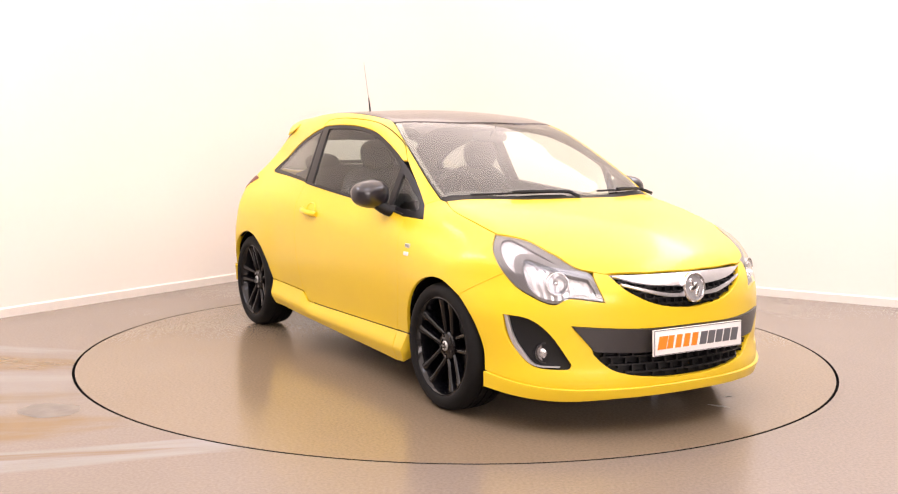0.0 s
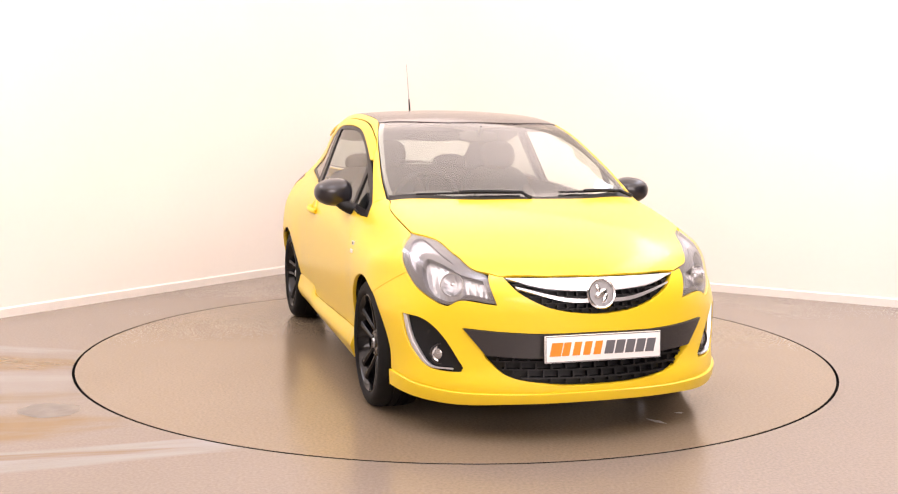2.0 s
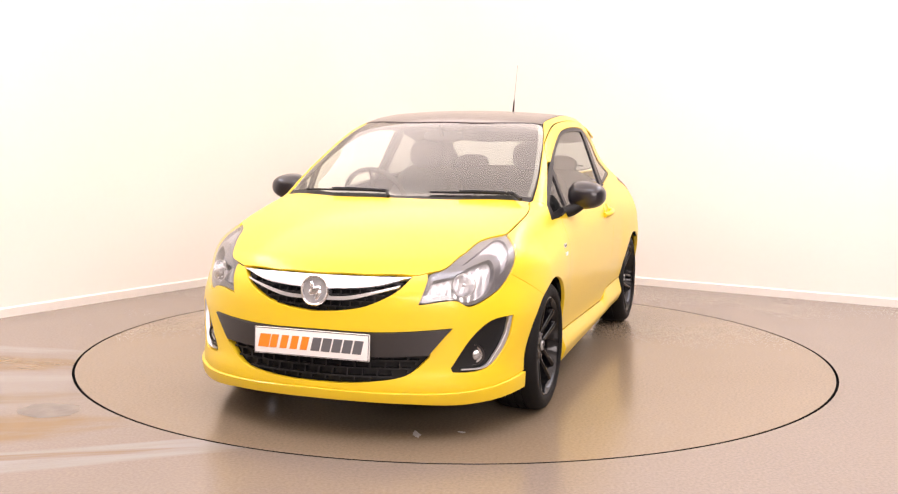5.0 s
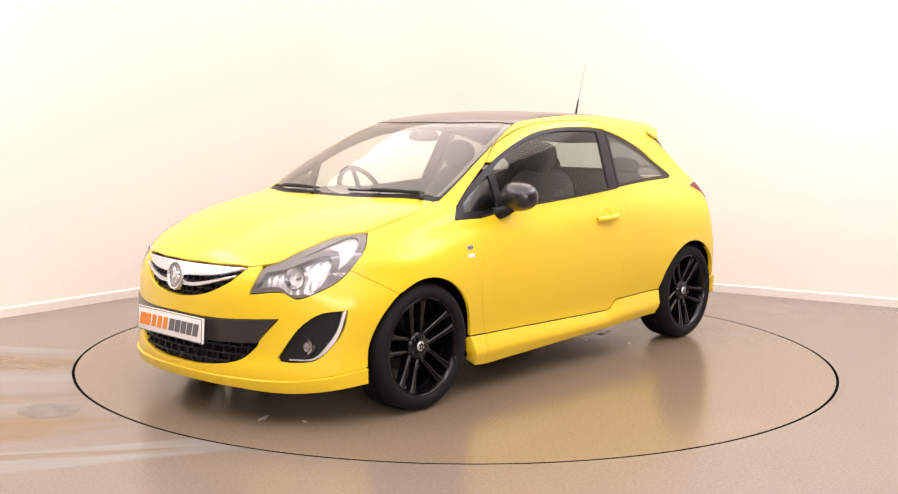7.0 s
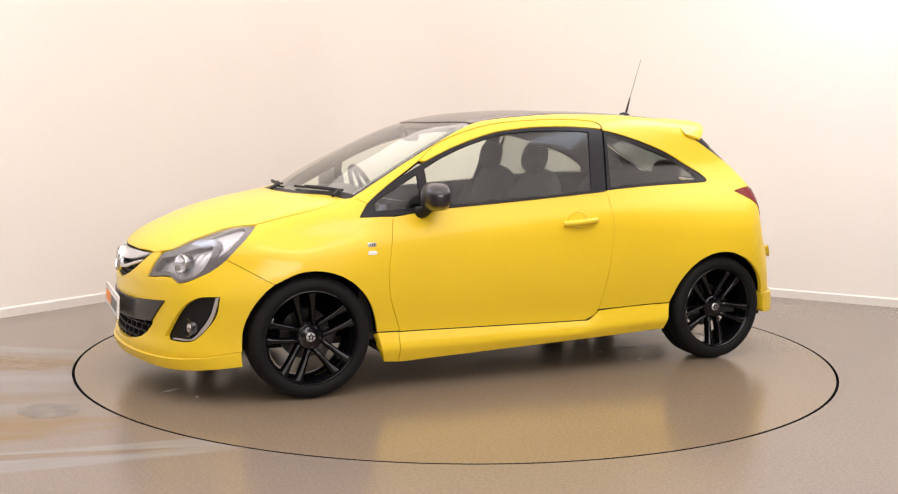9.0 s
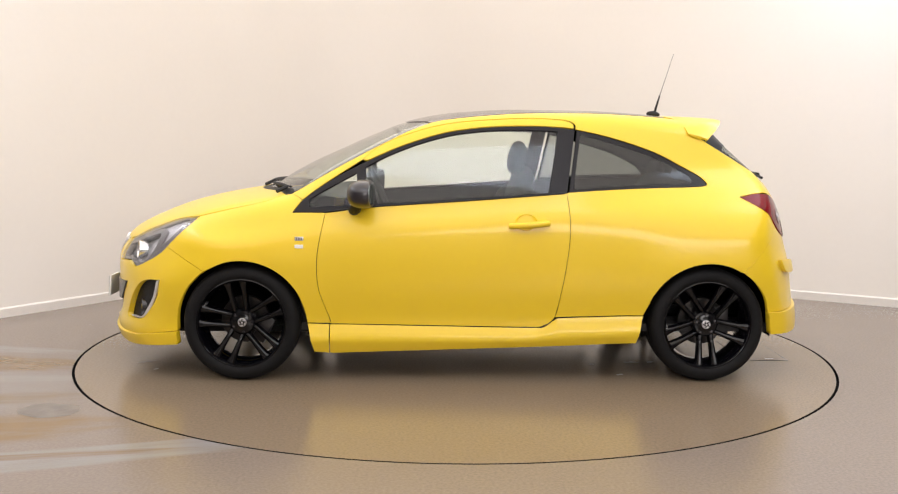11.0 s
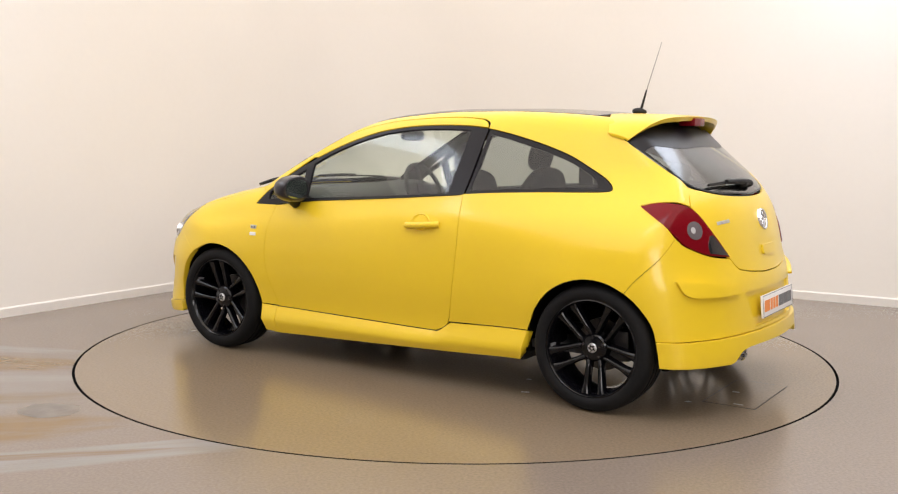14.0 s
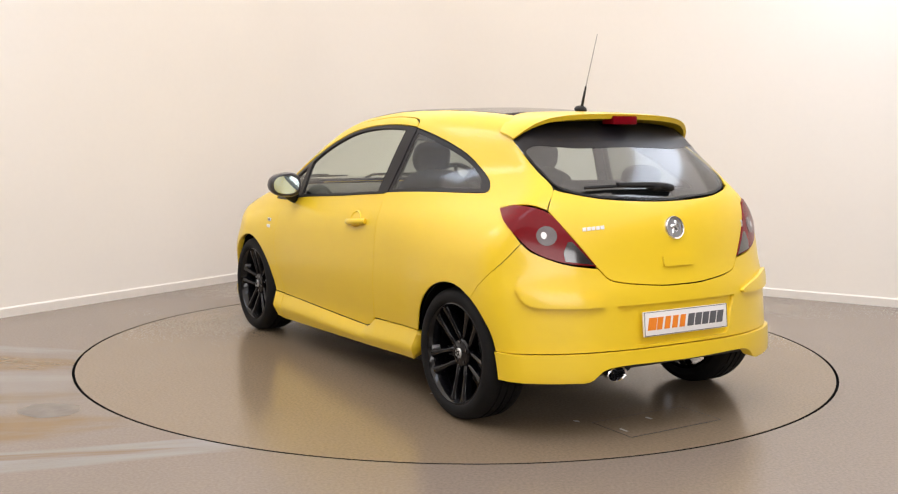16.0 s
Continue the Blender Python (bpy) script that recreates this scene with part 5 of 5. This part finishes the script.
for tl, flip in zip(tails, (False, True)):
    panel("smoked_corner", "back", [(-1.72, 0.553, 0.866, 1), (-1.732, 0.532, 0.866), (-1.779, 0.446, 0.764, 1), (-1.735, 0.573, 0.782, 1), (-1.722, 0.575, 0.82)], SMOKE, tl, off=0.006, depth=0.003, flip=flip)
    ring = [(-1.675 - 0.034 * math.cos(a) * 0.7, 0.632 - 0.040 * math.cos(a), 0.893 + 0.046 * math.sin(a)) for a in np.linspace(0, 2 * math.pi, 13)[:-1]]
    rv = panel("reversing_light", "back", ring, CLEARISH, tl, "round clear reversing lamp", off=0.0065, depth=0.003, flip=flip)
    ring = [(-1.675 - 0.034 * math.cos(a) * 0.3, 0.645 - 0.011 * math.cos(a), 0.896 + 0.017 * math.sin(a)) for a in np.linspace(0, 2 * math.pi, 11)[:-1]]
    panel("lamp_bulb", "back", ring, GLASSY, rv, off=0.009, depth=0.003, flip=flip)
    panel("rubbing_strip", "back", [(-1.606, 0.735, 0.655, 1), (-1.705, 0.631, 0.648), (-1.80, 0.48, 0.622), (-1.831, 0.419, 0.603), (-1.831, 0.428, 0.588), (-1.76, 0.56, 0.580), (-1.655, 0.700, 0.590)], YELLOW, rear_bumper, off=0.019, depth=0.022, gap=0, flip=flip)
plate(rear_bumper, Matrix.Translation((-1.905, 0.0, 0.502)) @ Matrix(((0, 0, -1, 0), (-1, 0, 0, 0), (0, 1, 0, 0), (0, 0, 0, 1))) @ pose(0, 0, 0, -6, 0, 0), "white rear plate with orange and grey bars")
bm = bmesh.new()
m = pose(-1.838, 0.36, 0.283, 0, -97, 0)
lathe(bm, [(0.032, -0.12), (0.036, 0.0), (0.038, 0.012), (0.035, 0.015), (0.031, 0.01), (0.030, -0.1), (0.0005, -0.1)], m @ Matrix.Diagonal((0.92, 1.5, 1, 1)), 36)
cpart("exhaust_pipe", bm, CHROME, car, "oval chrome exhaust tailpipe")
bm = bmesh.new()
box(bm, -1.74, -1.48, 0.16, 0.46, 0.24, 0.34, None, 0.04)
cpart("silencer", bm, BLACK_PLASTIC, car)

# ---- dried pale splashes on the turntable
SPLASH = mat("dried_splash", (0.42, 0.39, 0.35), 0.5, grain=0.5, grain_scale=60, stain=0.5, stain_scale=25)
rng = random.Random(11)
for cx, cy, rx, ry, turn in ((-1.03, 0.394, 0.045, 0.022, 10), (-1.14, 0.387, 0.03, 0.016, 40), (-0.90, 0.70, 0.022, 0.010, 20), (1.80, 0.42, 0.05, 0.018, 30), (1.70, 0.60, 0.02, 0.012, 80), (-0.78, 0.45, 0.018, 0.010, 0), (-1.66, 0.382, 0.016, 0.010, 30)):
    bm = bmesh.new()
    edge = []
    for q in range(18):
        w, r = 2 * math.pi * q / 18, 0.7 + 0.5 * rng.random()
        edge.append(pose(cx, cy, 0, 0, 0, turn) @ Vector((rx * r * math.cos(w), ry * r * math.sin(w), 0.0005)))
    low = [bm.verts.new(v) for v in edge]
    high = [bm.verts.new((v.x + (cx - v.x) * 0.2, v.y + (cy - v.y) * 0.2, 0.0013)) for v in edge]
    for q in range(18):
        bm.faces.new((low[q], low[(q + 1) % 18], high[(q + 1) % 18], high[q]))
    bm.faces.new(high)
    part("splash", bm, SPLASH, turntable, "pale dried splash")

# ---- turntable hatch
bm = bmesh.new()
hx0, hx1, hy0, hy1 = -1.905, -1.635, -0.25, 0.315
for x0, x1, y0, y1 in ((hx0, hx1, hy0, hy0 + 0.003), (hx0, hx1, hy1 - 0.003, hy1), (hx0, hx0 + 0.003, hy0, hy1), (hx1 - 0.003, hx1, hy0, hy1)):
    box(bm, x0, x1, y0, y1, 0.0005, 0.0016)
bmesh.ops.translate(bm, verts=bm.verts, vec=OFFSET)
part("hatch_frame", bm, TRIM, turntable, "dark seam round a floor hatch", False)
bm = bmesh.new()
box(bm, hx0 + 0.004, hx1 - 0.004, hy0 + 0.004, hy1 - 0.004, 0.0004, 0.002, None, 0.0005)
bmesh.ops.translate(bm, verts=bm.verts, vec=OFFSET)
cover = part("hatch_cover", bm, DISC, turntable, "flush floor hatch cover", False)
bm = bmesh.new()
box(bm, -1.815, -1.780, 0.048, 0.066, 0.0021, 0.003, None, 0.0003)
box(bm, -1.910, -1.860, 0.286, 0.300, 0.0021, 0.003, None, 0.0003)
part("fleck", bm, SPLASH, cover, "small pale paint flecks")


# ---------------------------------------------------------------- what turns
def motions():
    """The turntable gathers way in the first two seconds, then turns evenly, clockwise from above, with the car on it."""
    turn = [(0.0, -57.95), (0.5, -59.13), (1.0, -62.03), (1.5, -66.28), (2.0, -72.3), (2.5, -78.2), (3.0, -84.35), (3.5, -90.25), (4.0, -96.4),
            (6.5, -125.95), (7.0, -132.0), (7.5, -137.8), (8.0, -143.7), (8.5, -149.5), (9.0, -155.4), (11.5, -183.45), (12.0, -189.25), (12.5, -195.1), (13.0, -201.05),
            (13.5, -207.05), (14.0, -213.2), (14.5, -219.15), (15.0, -225.25), (15.5, -231.2), (16.0, -237.35)]
    for thing in (turntable, car):
        walk(thing, [(t, pose(0, 0, 0, 0, 0, a)) for t, a in turn])


motions()
